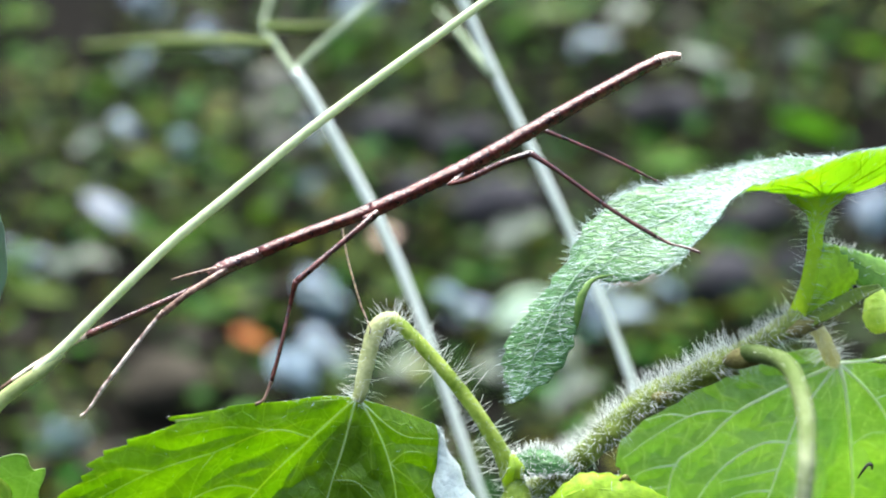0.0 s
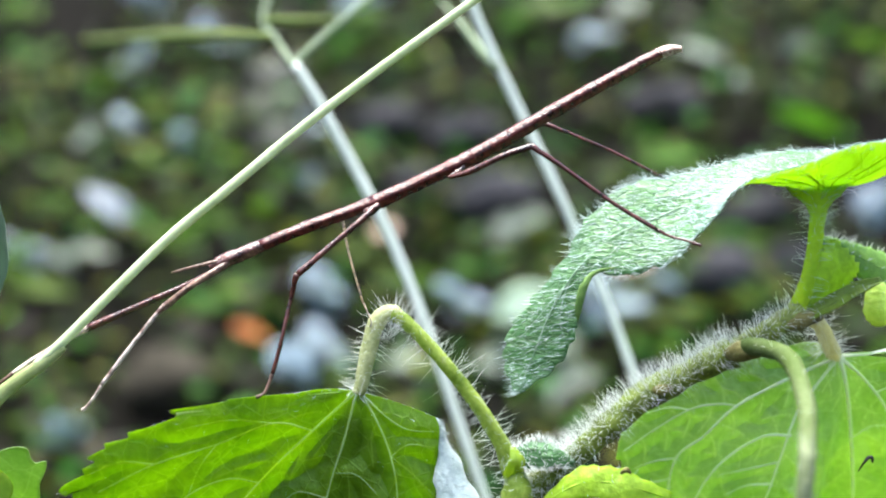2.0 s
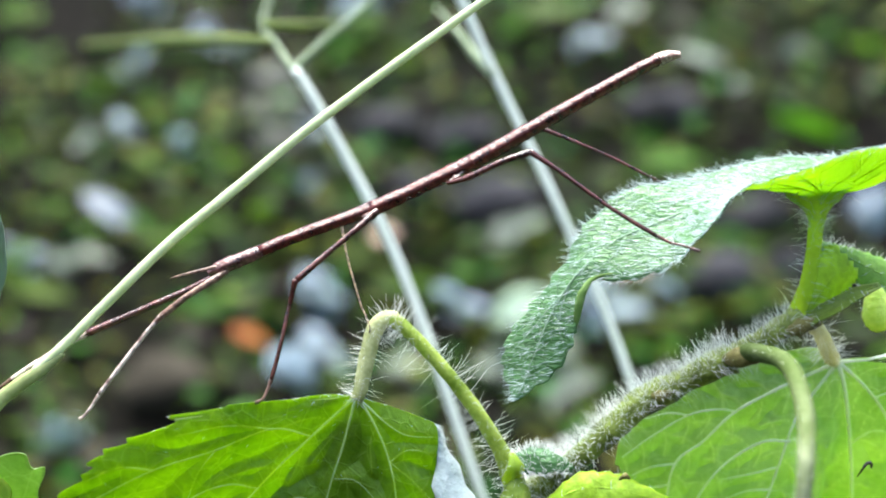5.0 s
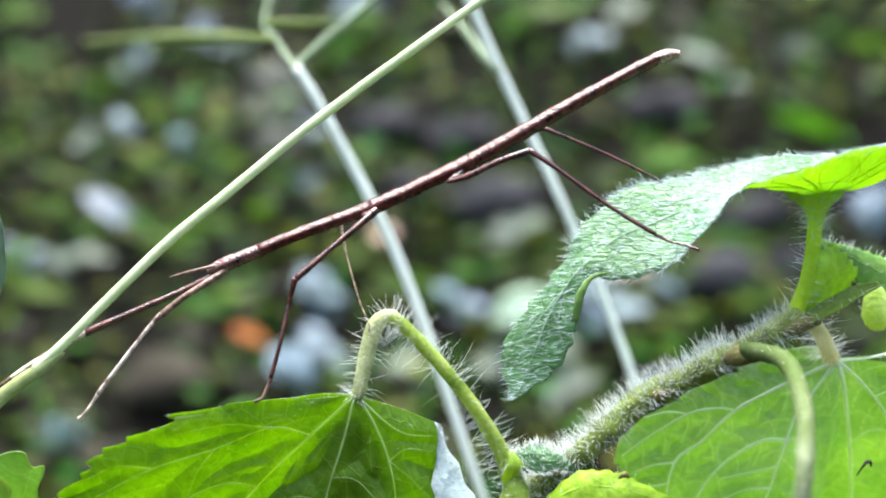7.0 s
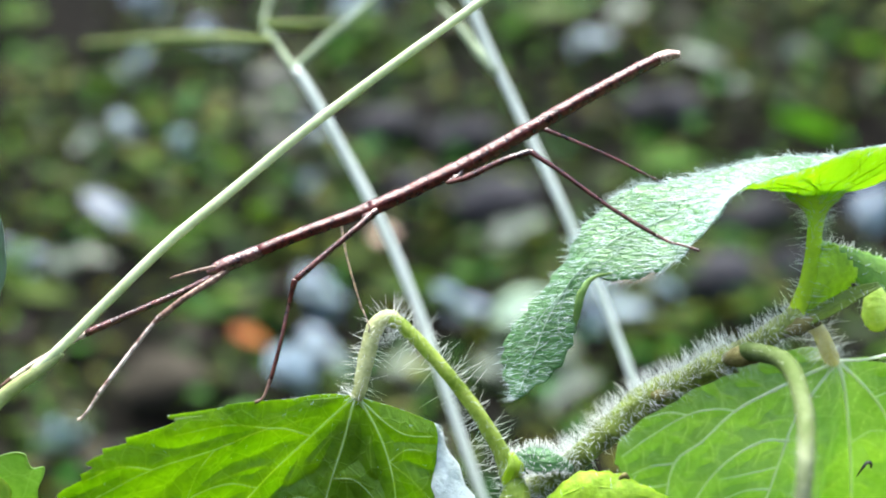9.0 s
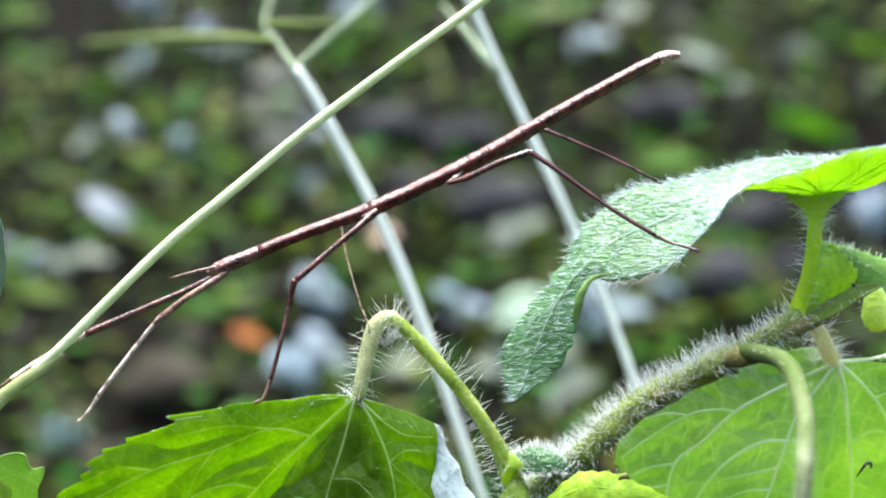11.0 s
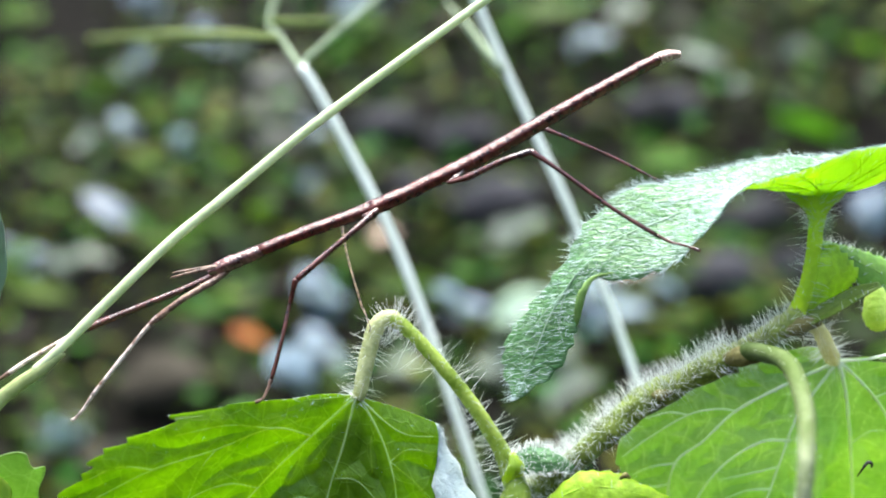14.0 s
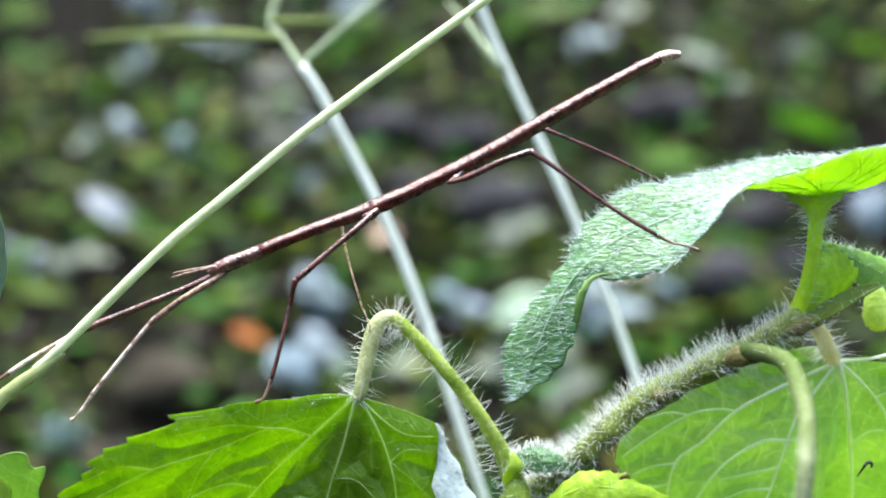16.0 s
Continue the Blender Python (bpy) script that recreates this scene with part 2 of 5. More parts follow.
def part(name, bm, materials, parent, label="", pivot=None, kind=""):
    """One mesh under a thing or a part. The bmesh is in world metres; pivot is the point that the part turns about."""
    base = ORIGIN[parent] if parent else Vector((0, 0, 0))
    here = Vector(pivot) if pivot else base
    me = bpy.data.meshes.new(name)
    bmesh.ops.translate(bm, verts=bm.verts, vec=-here)
    bm.to_mesh(me)
    bm.free()
    for m in materials if isinstance(materials, (list, tuple)) else [materials]:
        me.materials.append(m)
    me.polygons.foreach_set("use_smooth", [True] * len(me.polygons))
    ob = tagged(new(name, me), label, kind=kind)
    ob.parent = parent
    ob.location = here - base
    ORIGIN[ob] = here
    return ob


def spline(points, steps):
    """Catmull-Rom through the points, resampled."""
    p = [Vector(q) for q in points]
    p = [2 * p[0] - p[1]] + p + [2 * p[-1] - p[-2]]
    out = []
    for i in range(1, len(p) - 2):
        for s in range(steps):
            t = s / steps
            out.append(0.5 * (2 * p[i] + (p[i + 1] - p[i - 1]) * t + (2 * p[i - 1] - 5 * p[i] + 4 * p[i + 1] - p[i + 2]) * t * t
                              + (3 * p[i] - p[i - 1] - 3 * p[i + 1] + p[i + 2]) * t ** 3))
    return out + [p[-2]]


def frames_of(path):
    """Tangent and two normals at each point of a path."""
    out, side = [], None
    for i, q in enumerate(path):
        tan = (path[min(i + 1, len(path) - 1)] - path[max(i - 1, 0)]).normalized()
        if side is None:
            side = tan.cross(Vector((0, 1, 0)) if abs(tan.y) < 0.9 else Vector((1, 0, 0))).normalized()
        side = (side - side.dot(tan) * tan).normalized()
        out.append((q, tan, side, tan.cross(side)))
    return out


def tube(bm, points, radii, steps=6, sides=10, rough=0.0, flat=1.0, seed=0, keel=0.0):
    """A closed tapered tube through points; radii are spread along it. rough: unevenness as a share of the radius;
    keel: 0 for a round section, towards 1 for one with four long keels."""
    path = spline(points, steps)
    rings = []
    k = len(path) - 1
    for i, (q, tan, a, b) in enumerate(frames_of(path)):
        u = i / k * (len(radii) - 1)
        j = min(int(u), len(radii) - 2)
        r = radii[j] + (radii[j + 1] - radii[j]) * (u - j)
        ring = []
        for s in range(sides):
            w = 2 * math.pi * s / sides
            rr = r * (abs(math.cos(w)) ** (2 - keel) + abs(math.sin(w)) ** (2 - keel)) ** (-1 / (2 - keel)) * (1 + rough * noise.noise(Vector((i * 0.45 + seed, s * 0.9, seed * 1.7))))
            ring.append(bm.verts.new(q + a * (rr * math.cos(w)) + b * (rr * flat * math.sin(w))))
        rings.append(ring)
    for r0, r1 in zip(rings, rings[1:]):
        for s in range(sides):
            bm.faces.new((r0[s], r0[(s + 1) % sides], r1[(s + 1) % sides], r1[s]))
    bm.faces.new(rings[0][::-1])
    bm.faces.new(rings[-1])
    return path


def hair(bm, root, way, length, width, droop):
    """One tapered, slightly bent three-sided hair."""
    a = way.orthogonal().normalized()
    b = way.cross(a)
    mid = root + way * (length * 0.55) + droop * (0.15 * length)
    tip = root + way * length + droop * (0.5 * length)
    rings = []
    for c, w in ((root, width), (mid, width * 0.7)):
        rings.append([bm.verts.new(c + (a * math.cos(k) + b * math.sin(k)) * w) for k in (0, 2.1, 4.2)])
    t = bm.verts.new(tip)
    for s in range(3):
        bm.faces.new((rings[0][s], rings[0][(s + 1) % 3], rings[1][(s + 1) % 3], rings[1][s]))
        bm.faces.new((rings[1][s], rings[1][(s + 1) % 3], t))


def hairs_on_tube(points, radii, count, length, width=0.000027, seed=0, lean=0.25, top=0.0):
    """Hairs that stand off a stem. top: share by which the upper side is hairier."""
    rng = random.Random(seed)
    bm = bmesh.new()
    fr = frames_of(spline(points, 8))
    k = len(fr) - 1
    while count > 0:
        i = rng.randrange(len(fr))
        q, tan, a, b = fr[i]
        w = rng.uniform(0, 2 * math.pi)
        out = a * math.cos(w) + b * math.sin(w)
        if out.z < rng.uniform(-1, 1) * (1 - top) - 1 + top * 1.2 and top:
            continue
        u = i / k * (len(radii) - 1)
        j = min(int(u), len(radii) - 2)
        r = radii[j] + (radii[j + 1] - radii[j]) * (u - j)
        q = q + tan * rng.uniform(-0.0006, 0.0006)
        way = (out + tan * rng.gauss(0.1, lean) + Vector((rng.gauss(0, lean * 0.4), rng.gauss(0, lean * 0.4), rng.gauss(0, lean * 0.4)))).normalized()
        bend = Vector((rng.gauss(0, 0.25), rng.gauss(0, 0.25), rng.gauss(-0.1, 0.25)))
        hair(bm, q + out * (r * 0.92), way, length * rng.uniform(0.45, 1.15), width * rng.uniform(0.7, 1.2), bend)
        count -= 1
    return bm


def sheet(bm, grid, thick, closed=False, upper=0, under=1):
    """A thin leaf blade with two faces and a rim from a grid of points; the upper face is on the side of the grid's normal."""
    rows, cols = len(grid), len(grid[0])
    nrm = []
    for i in range(rows):
        line = []
        for j in range(cols):
            du = grid[min(i + 1, rows - 1)][j] - grid[max(i - 1, 0)][j]
            if closed:
                dv = grid[i][(j + 1) % cols] - grid[i][(j - 1) % cols]
            else:
                dv = grid[i][min(j + 1, cols - 1)] - grid[i][max(j - 1, 0)]
            c = du.cross(dv)
            line.append(c.normalized() if c.length > 1e-14 else None)
        nrm.append(line)
    for i in range(rows):
        for j in range(cols):
            if nrm[i][j] is None:
                nrm[i][j] = next((nrm[k][j] for k in range(rows) if nrm[k][j]), Vector((0, 0, 1)))
    layers = []
    for sgn in (0.5, -0.5):
        layers.append([[bm.verts.new(grid[i][j] + nrm[i][j] * (thick * sgn)) for j in range(cols)] for i in range(rows)])
    span = cols if closed else cols - 1
    for i in range(rows - 1):
        for j in range(span):
            k = (j + 1) % cols
            t, u = layers
            f = bm.faces.new((t[i][j], t[i + 1][j], t[i + 1][k], t[i][k]))
            f.material_index = upper
            f = bm.faces.new((u[i][k], u[i + 1][k], u[i + 1][j], u[i][j]))
            f.material_index = under
    edge = [(rows - 1, j) for j in range(cols)] if closed else \
        [(0, j) for j in range(cols)] + [(i, cols - 1) for i in range(1, rows)] + \
        [(rows - 1, j) for j in range(cols - 2, -1, -1)] + [(i, 0) for i in range(rows - 2, 0, -1)]
    for n in range(len(edge)):
        (i, j), (k, m) = edge[n], edge[(n + 1) % len(edge)]
        f = bm.faces.new((layers[0][i][j], layers[0][k][m], layers[1][k][m], layers[1][i][j]))
        f.material_index = under
    return nrm


def smooth(t):
    t = min(1.0, max(0.0, t))
    return t * t * (3 - 2 * t)


def lobed_blade(base, lobes, depth, rays=220, rings=26, tooth=0.001, teeth=34, ripple=0.0004, seed=0):
    """Grid of a broad toothed leaf round its base point. lobes: (degrees, millimetres) of the margin, anticlockwise from the x axis;
    depth(u, w): how far the blade lies behind its base at u across and w up."""
    base = Vector(base)
    pts = sorted(lobes)
    ang = [p[0] for p in pts]
    n = len(pts)

    def radius(deg):
        deg %= 360
        j = max([k for k in range(n) if ang[k] <= deg], default=-1)
        i0, i1 = j % n, (j + 1) % n
        a0, a1 = ang[i0], ang[i1]
        if a1 <= a0:
            a1 += 360
        d = deg if deg >= a0 else deg + 360
        t = (d - a0) / (a1 - a0)
        rm, r0, r1, r2 = pts[i0 - 1][1], pts[i0][1], pts[i1][1], pts[(i1 + 1) % n][1]
        return 0.5 * (2 * r0 + (r1 - rm) * t + (2 * rm - 5 * r0 + 4 * r1 - r2) * t * t + (3 * r0 - rm - 3 * r1 + r2) * t ** 3)

    # rays are spread by length of margin, so that long lobes keep their teeth
    fine = 1440
    cum = [0.0]
    rad = [max(0.5, radius(360 * k / fine)) for k in range(fine + 1)]
    for k in range(fine):
        r0, r1 = rad[k], rad[k + 1]
        cum.append(cum[-1] + math.hypot(r1 - r0, r0 * 2 * math.pi / fine) + 0.02)
    marks, k = [], 0
    for s in range(rays):
        want = cum[-1] * s / rays
        while cum[k + 1] < want:
            k += 1
        marks.append((k + (want - cum[k]) / (cum[k + 1] - cum[k]), s / rays))
    rim = []
    for kk, s in marks:
        a = 2 * math.pi * kk / fine
        r = radius(360 * kk / fine) * 0.001
        rim.append((r * math.cos(a), r * math.sin(a)))
    out = []
    for k in range(rays):
        (x0, y0), (x1, y1) = rim[k - 2], rim[(k + 2) % rays]
        d = math.hypot(x1 - x0, y1 - y0) or 1
        out.append(((y1 - y0) / d, (x0 - x1) / d))
    grid = []
    for i in range(rings + 1):
        f = (i / rings) ** 0.85
        grow = max(0.0, (f - 0.72) / 0.28) ** 2
        row = []
        for k, (kk, s) in enumerate(marks):
            phase = s * teeth + 0.35 * math.sin(s * 37 + seed) + 0.15 * math.sin(s * 91)
            saw, fine_saw = phase % 1.0, (phase * 3) % 1.0
            push = tooth * grow * smooth((math.hypot(*rim[k]) - 0.012) / 0.02) * (saw ** 1.5 - 0.55 + 0.1 * fine_saw)
            u, w = f * rim[k][0] + push * out[k][0], f * rim[k][1] + push * out[k][1]
            puff = ripple * noise.noise(Vector((u * 220 + seed, w * 220, 0))) + ripple * 0.5 * noise.noise(Vector((u * 600, w * 600, seed)))
            row.append(base + Vector((u, depth(u, w) + puff * min(1, f * 3), w)))
        grid.append(row)
    return grid


def vein_parts(parent, base, depth, veins, lift, material=None):
    """Raised veins on a lobed blade, each an arched rib on the underside; a vein is (width in mm, points across and up in mm)."""
    base = Vector(base)
    for width, pts in veins:
        path = spline([(u * 0.001, 0, w * 0.001) for u, w in pts], 8)
        bm = bmesh.new()
        rows = []
        k = len(path) - 1
        for i, (q, tan, side, _) in enumerate(frames_of(path)):
            r = width * 0.00024 * (1 - 0.65 * i / k) * (1 + 0.2 * noise.noise(q * 900))
            ring = []
            for s, h in ((-1, 0), (-0.6, 0.8), (0, 1.1), (0.6, 0.8), (1, 0)):
                p = q + side * (r * s)
                ring.append(bm.verts.new(base + Vector((p.x, depth(p.x, p.z) + lift - r * h, p.z))))
            rows.append(ring)
        for r0, r1 in zip(rows, rows[1:]):
            for s in range(4):
                bm.faces.new((r0[s], r0[s + 1], r1[s + 1], r1[s]))
        part("vein", bm, material or VEIN, parent)


def veined_leaf(name, base, lobes, depth, veins, materials, parent, label, tooth, teeth, seed, rays=760, rings=130, ribs=None, girth=1.0, puff=0.0015, lumps=0.0007, pinch=0.0042):
    """A broad leaf whose blade swells between sunken veins; its vein tissue is stored as an attribute."""
    grid = lobed_blade(base, lobes, depth, rays, rings, tooth, teeth, 0.0, seed)
    P = np.array([[tuple(p) for p in row] for row in grid])
    U, Wd = P[:, :, 0] - base[0], P[:, :, 2] - base[2]
    near = np.full(U.shape, 1.0)
    tissue = np.zeros(U.shape)
    for width, pts in veins:
        path = spline([(u * 0.001, w * 0.001, 0) for u, w in pts], 6)
        k = len(path) - 1
        for i, (p, q) in enumerate(zip(path, path[1:])):
            d = q - p
            t = np.clip(((U - p.x) * d.x + (Wd - p.y) * d.y) / max(d.length_squared, 1e-14), 0, 1)
            dist = np.hypot(U - p.x - t * d.x, Wd - p.y - t * d.y)
            near = np.minimum(near, dist)
            half = width * 0.00023 * (1 - 0.6 * i / k)
            tissue = np.maximum(tissue, np.exp(-(dist / half) ** 2) * min(1.0, 0.5 + width * 0.5))
    rng = random.Random(seed + 9)
    extra = []
    for width, pts in veins:
        if width < (0.55 if ribs else 0.75):
            continue
        path = spline([(u, w, 0) for u, w in pts], 6)
        run, turn = 0.0, 1
        for p, q in zip(path, path[1:]):
            run += (q - p).length
            if run > (1.6 if ribs else 5.0):
                run, turn = rng.uniform(-0.4, 0.4) if ribs else rng.uniform(-1, 1), -turn
                d = (q - p).normalized()
                n = Vector((-d.y, d.x, 0)) * turn
                a = rng.uniform(3.5, 6.5)
                lean = 0.25 if ribs else 0.7
                extra.append((0.26, [(q.x, q.y), tuple((q + (d * lean + n * 0.8) * a * 0.5)[:2]), tuple((q + (d * lean * 1.8 + n * 0.8) * a)[:2])]))
    for width, pts in extra:
        path = spline([(u * 0.001, w * 0.001, 0) for u, w in pts], 4)
        for p, q in zip(path, path[1:]):
            d = q - p
            t = np.clip(((U - p.x) * d.x + (Wd - p.y) * d.y) / max(d.length_squared, 1e-14), 0, 1)
            dist = np.hypot(U - p.x - t * d.x, Wd - p.y - t * d.y)
            near = np.minimum(near, dist + 0.0012)
            tissue = np.maximum(tissue, (0.5 if ribs else 0.25) * np.exp(-(dist / 0.00012) ** 2))
    if ribs:
        tissue *= 0.55
    swell = puff * (1 - np.exp(-(near / pinch) ** 2))
    lump = np.array([[noise.noise(Vector((U[i, j] * 260 + seed, Wd[i, j] * 260, 0))) for j in range(U.shape[1])] for i in range(U.shape[0])])
    fade = np.minimum(1, np.linspace(0, 1, U.shape[0]) * 4)[:, None]
    P[:, :, 1] += fade * (swell + lumps * lump)
    nr, nc = U.shape
    front = P.copy()
    front[:, :, 1] -= 0.0001
    back = P.copy()
    back[:, :, 1] += 0.0001
    verts = np.concatenate([front.reshape(-1, 3), back.reshape(-1, 3)]) - np.array(tuple(ORIGIN[parent]))
    idx = np.arange(nr * nc).reshape(nr, nc)
    a, b = idx[:-1], idx[1:]
    a2, b2 = np.roll(a, -1, 1), np.roll(b, -1, 1)
    under = np.stack([a, a2, b2, b], -1).reshape(-1, 4)
    over = np.stack([a, b, b2, a2], -1).reshape(-1, 4) + nr * nc
    last = idx[-1]
    rim = np.stack([last, np.roll(last, -1), np.roll(last, -1) + nr * nc, last + nr * nc], -1)
    faces = np.concatenate([under, over, rim])
    me = bpy.data.meshes.new(name)
    me.from_pydata(verts.tolist(), [], faces.tolist())
    for m in materials:
        me.materials.append(m)
    which = np.ones(len(faces), dtype=np.int32)
    which[len(under):len(under) + len(over)] = 0
    me.polygons.foreach_set("material_index", which)
    me.polygons.foreach_set("use_smooth", [True] * len(faces))
    at = me.attributes.new("vein", 'FLOAT', 'POINT')
    at.data.foreach_set("value", np.concatenate([tissue.ravel(), tissue.ravel()]).astype(np.float32))
    ob = tagged(new(name, me), label)
    ob.parent = parent
    ORIGIN[ob] = ORIGIN[parent]
    vein_parts(ob, base, depth, [(w * girth, p) for w, p in veins], -0.00006, ribs)
    rng = random.Random(seed + 50)
    bm = bmesh.new()
    for _ in range(150):
        i, j = rng.choice((rng.randrange(10, nr), nr - 1)), rng.randrange(nc)
        p = Vector(front[i, j])
        edge = (p - Vector(front[i - 8, j])).normalized() if i == nr - 1 else Vector((0, 0, 0))
        way = (Vector((rng.gauss(0, 0.5), -rng.uniform(0.2, 0.8), rng.gauss(0, 0.5))) + edge * 1.5).normalized()
        hair(bm, p, way, rng.uniform(0.0004, 0.0012), 0.000024, Vector((rng.gauss(0, 0.4), 0, rng.gauss(0.2, 0.4))))
    for width, pts in veins if ribs else []:
        path = spline([(u * 0.001, 0, w * 0.001) for u, w in pts], 10)
        for _ in range(int(26 * width)):
            q = rng.choice(path)
            p = Vector(base) + Vector((q.x, depth(q.x, q.z) - 0.0003, q.z))
            hair(bm, p, Vector((rng.gauss(0.3, 0.6), -rng.uniform(0.1, 0.7), rng.gauss(-0.4, 0.6))).normalized(), rng.uniform(0.0006, 0.0014), 0.000026, Vector((rng.gauss(0, 0.4), 0, rng.gauss(0, 0.4))))
    part("hairs", bm, HAIR, ob, "sparse fine white hairs", kind="stuff")
    return ob


def bank_height(x, y):
    """Level ground that rises behind the plants into an overgrown bank."""
    h = 1.5 * smooth((y - 0.3) / 2.3)
    near = smooth((6 - math.hypot(x, y)) / 4)
    h += near * smooth((y - 0.1) / 0.5) * (0.035 * noise.noise(Vector((x * 3.5, y * 3.5, 1.0))) + 0.015 * noise.noise(Vector((x * 11, y * 11, 4.0))))
    h += (1 - near) * 0.8 * noise.noise(Vector((x * 0.05, y * 0.05, 7.0))) * smooth(math.hypot(x, y) / 60)
    return h


# ---- ground ----
def build_ground():
    bm = bmesh.new()

    def ticks(n, reach):
        return [reach * math.sinh(6.5 * (2 * k / n - 1)) / math.sinh(6.5) for k in range(n + 1)]
    xs, ys = ticks(150, 400), [y + 0.9 for y in ticks(150, 400)]
    rows = [[bm.verts.new((x, y, bank_height(x, y))) for x in xs] for y in ys]
    for r0, r1 in zip(rows, rows[1:]):
        for j in range(len(xs) - 1):
            bm.faces.new((r0[j], r0[j + 1], r1[j + 1], r1[j]))
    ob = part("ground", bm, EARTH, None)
    tagged(ob, "earth rising into a bank, shade put into its near-black colour", "ground", kind="structure")


build_ground()


# ---- undergrowth on the bank ----
def small_leaf(bm, root, way, up, length, width, fold):
    """A pointed leaf of eight faces, folded along its midrib and arched."""
    side = way.cross(up).normalized()
    up = side.cross(way)
    mid, left, right = [], [], []
    for k in range(5):
        t = k / 4
        c = root + way * (length * t) - up * (length * 0.25 * t * t)
        w = width * 0.5 * math.sin(math.pi * min(0.98, 0.08 + 0.9 * t)) ** 0.8
        mid.append(bm.verts.new(c))
        left.append(bm.verts.new(c + side * w + up * (w * fold)))
        right.append(bm.verts.new(c - side * w + up * (w * fold)))
    for k in range(4):
        bm.faces.new((mid[k], mid[k + 1], left[k + 1], left[k]))
        bm.faces.new((right[k], right[k + 1], mid[k + 1], mid[k]))


def scatter(name, material, count, seed, size, lift, upright, label, category, around=False):
    rng = random.Random(seed)
    bm = bmesh.new()
    for _ in range(count):
        y = rng.uniform(0.4, 2.7)
        x = rng.uniform(-1, 1) * (0.9 + 0.6 * y)
        if around:
            x, y = rng.gauss(0, 2.2), rng.gauss(0.6, 2.0)
            if abs(x) < 0.3 + 0.4 * max(0, y) and -0.5 < y < 2.3:
                continue
        if noise.noise(Vector((x * 4 + seed, y * 4, seed))) < rng.uniform(-0.45, 0.1):
            continue
        if not around and (rng.random() < smooth((abs(x) / (0.9 + 0.6 * y) - 0.55) / 0.45) or rng.random() < smooth((0.7 - y) / 0.3)):
            continue
        z = bank_height(x, y)
        a = rng.uniform(0, 2 * math.pi)
        way = Vector((math.cos(a), math.sin(a) - 0.3, rng.uniform(-0.2, 0.9) * upright)).normalized()
        up = Vector((rng.gauss(0, 0.35), -0.6 + rng.gauss(0, 0.35), 0.8)).normalized()
        s = size * rng.uniform(0.5, 1.4)
        small_leaf(bm, Vector((x, y, z + rng.uniform(0.0, lift))), way, up, s, s * rng.uniform(0.4, 0.7), rng.uniform(0.05, 0.4))
    ob = part(name, bm, material, None)
    tagged(ob, label, category, kind="stuff")


scatter("undergrowth", FOLIAGE, 52000, 3, 0.018, 0.03, 0.8, "low green leafy undergrowth, colour darkened for the bank's shade", "undergrowth")
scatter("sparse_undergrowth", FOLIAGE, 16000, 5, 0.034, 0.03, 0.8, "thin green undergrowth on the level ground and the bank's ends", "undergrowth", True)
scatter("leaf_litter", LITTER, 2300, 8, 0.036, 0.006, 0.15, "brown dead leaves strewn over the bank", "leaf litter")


def bank_leaf(name, place, size, material, label, slant=20, aspect=0.55, facing=0.4, group="leaves on the bank", category="leaf", blades=1):
    """A larger leaf, or a sprig of a few, on a short stalk that stands in the earth of the bank."""
    x, y, z = place
    rng = random.Random(round(x * 7919 + z * 104729))
    place = Vector(place) + Vector((0, -0.02, 0.008))
    ob = thing(name, (x, y, bank_height(x, y)), label, category, group)
    for b in range(blades):
        a = radians(slant + (rng.uniform(-45, 45) if b else 0))
        sz = size * (rng.uniform(0.4, 0.75) if b else 0.85)
        centre = place + (Vector((rng.uniform(-0.55, 0.55), rng.uniform(-0.2, 0.2), rng.uniform(-0.35, 0.35))) * size if b else Vector((0, 0, 0)))
        way = Vector((math.cos(a), -0.15 + (rng.uniform(-0.4, 0.4) if b else 0), math.sin(a))).normalized()
        up = Vector((rng.uniform(-0.3, 0.3), -1, facing + rng.uniform(-0.3, 0.3))).normalized()
        side = way.cross(up).normalized()
        up = side.cross(way)
        grid = []
        for k in range(11):
            t = k / 10
            c = centre + way * (sz * (t - 0.5)) - up * (sz * 0.3 * (t - 0.4) ** 2)
            w = sz * aspect * 0.5 * math.sin(math.pi * min(0.985, 0.04 + 0.95 * t ** 0.85)) ** 0.9
            grid.append([c + side * (w * s) + up * (abs(s) * w * 0.25) for s in (-1, -0.66, -0.33, 0, 0.33, 0.66, 1)])
        bm = bmesh.new()
        sheet(bm, grid, 0.0004, upper=0, under=0)
        part("blade", bm, material, ob)
        bm = bmesh.new()
        foot = Vector((x, y + 0.01, bank_height(x, y + 0.01) - 0.01))
        tube(bm, [foot, (foot + grid[0][3]) / 2 + Vector((0, -0.006, 0.004)), grid[0][3], grid[7][3] - up * 0.0008], [0.0011, 0.0009, 0.0008, 0.0003], 4, 6)
        part("stalk", bm, material, ob)


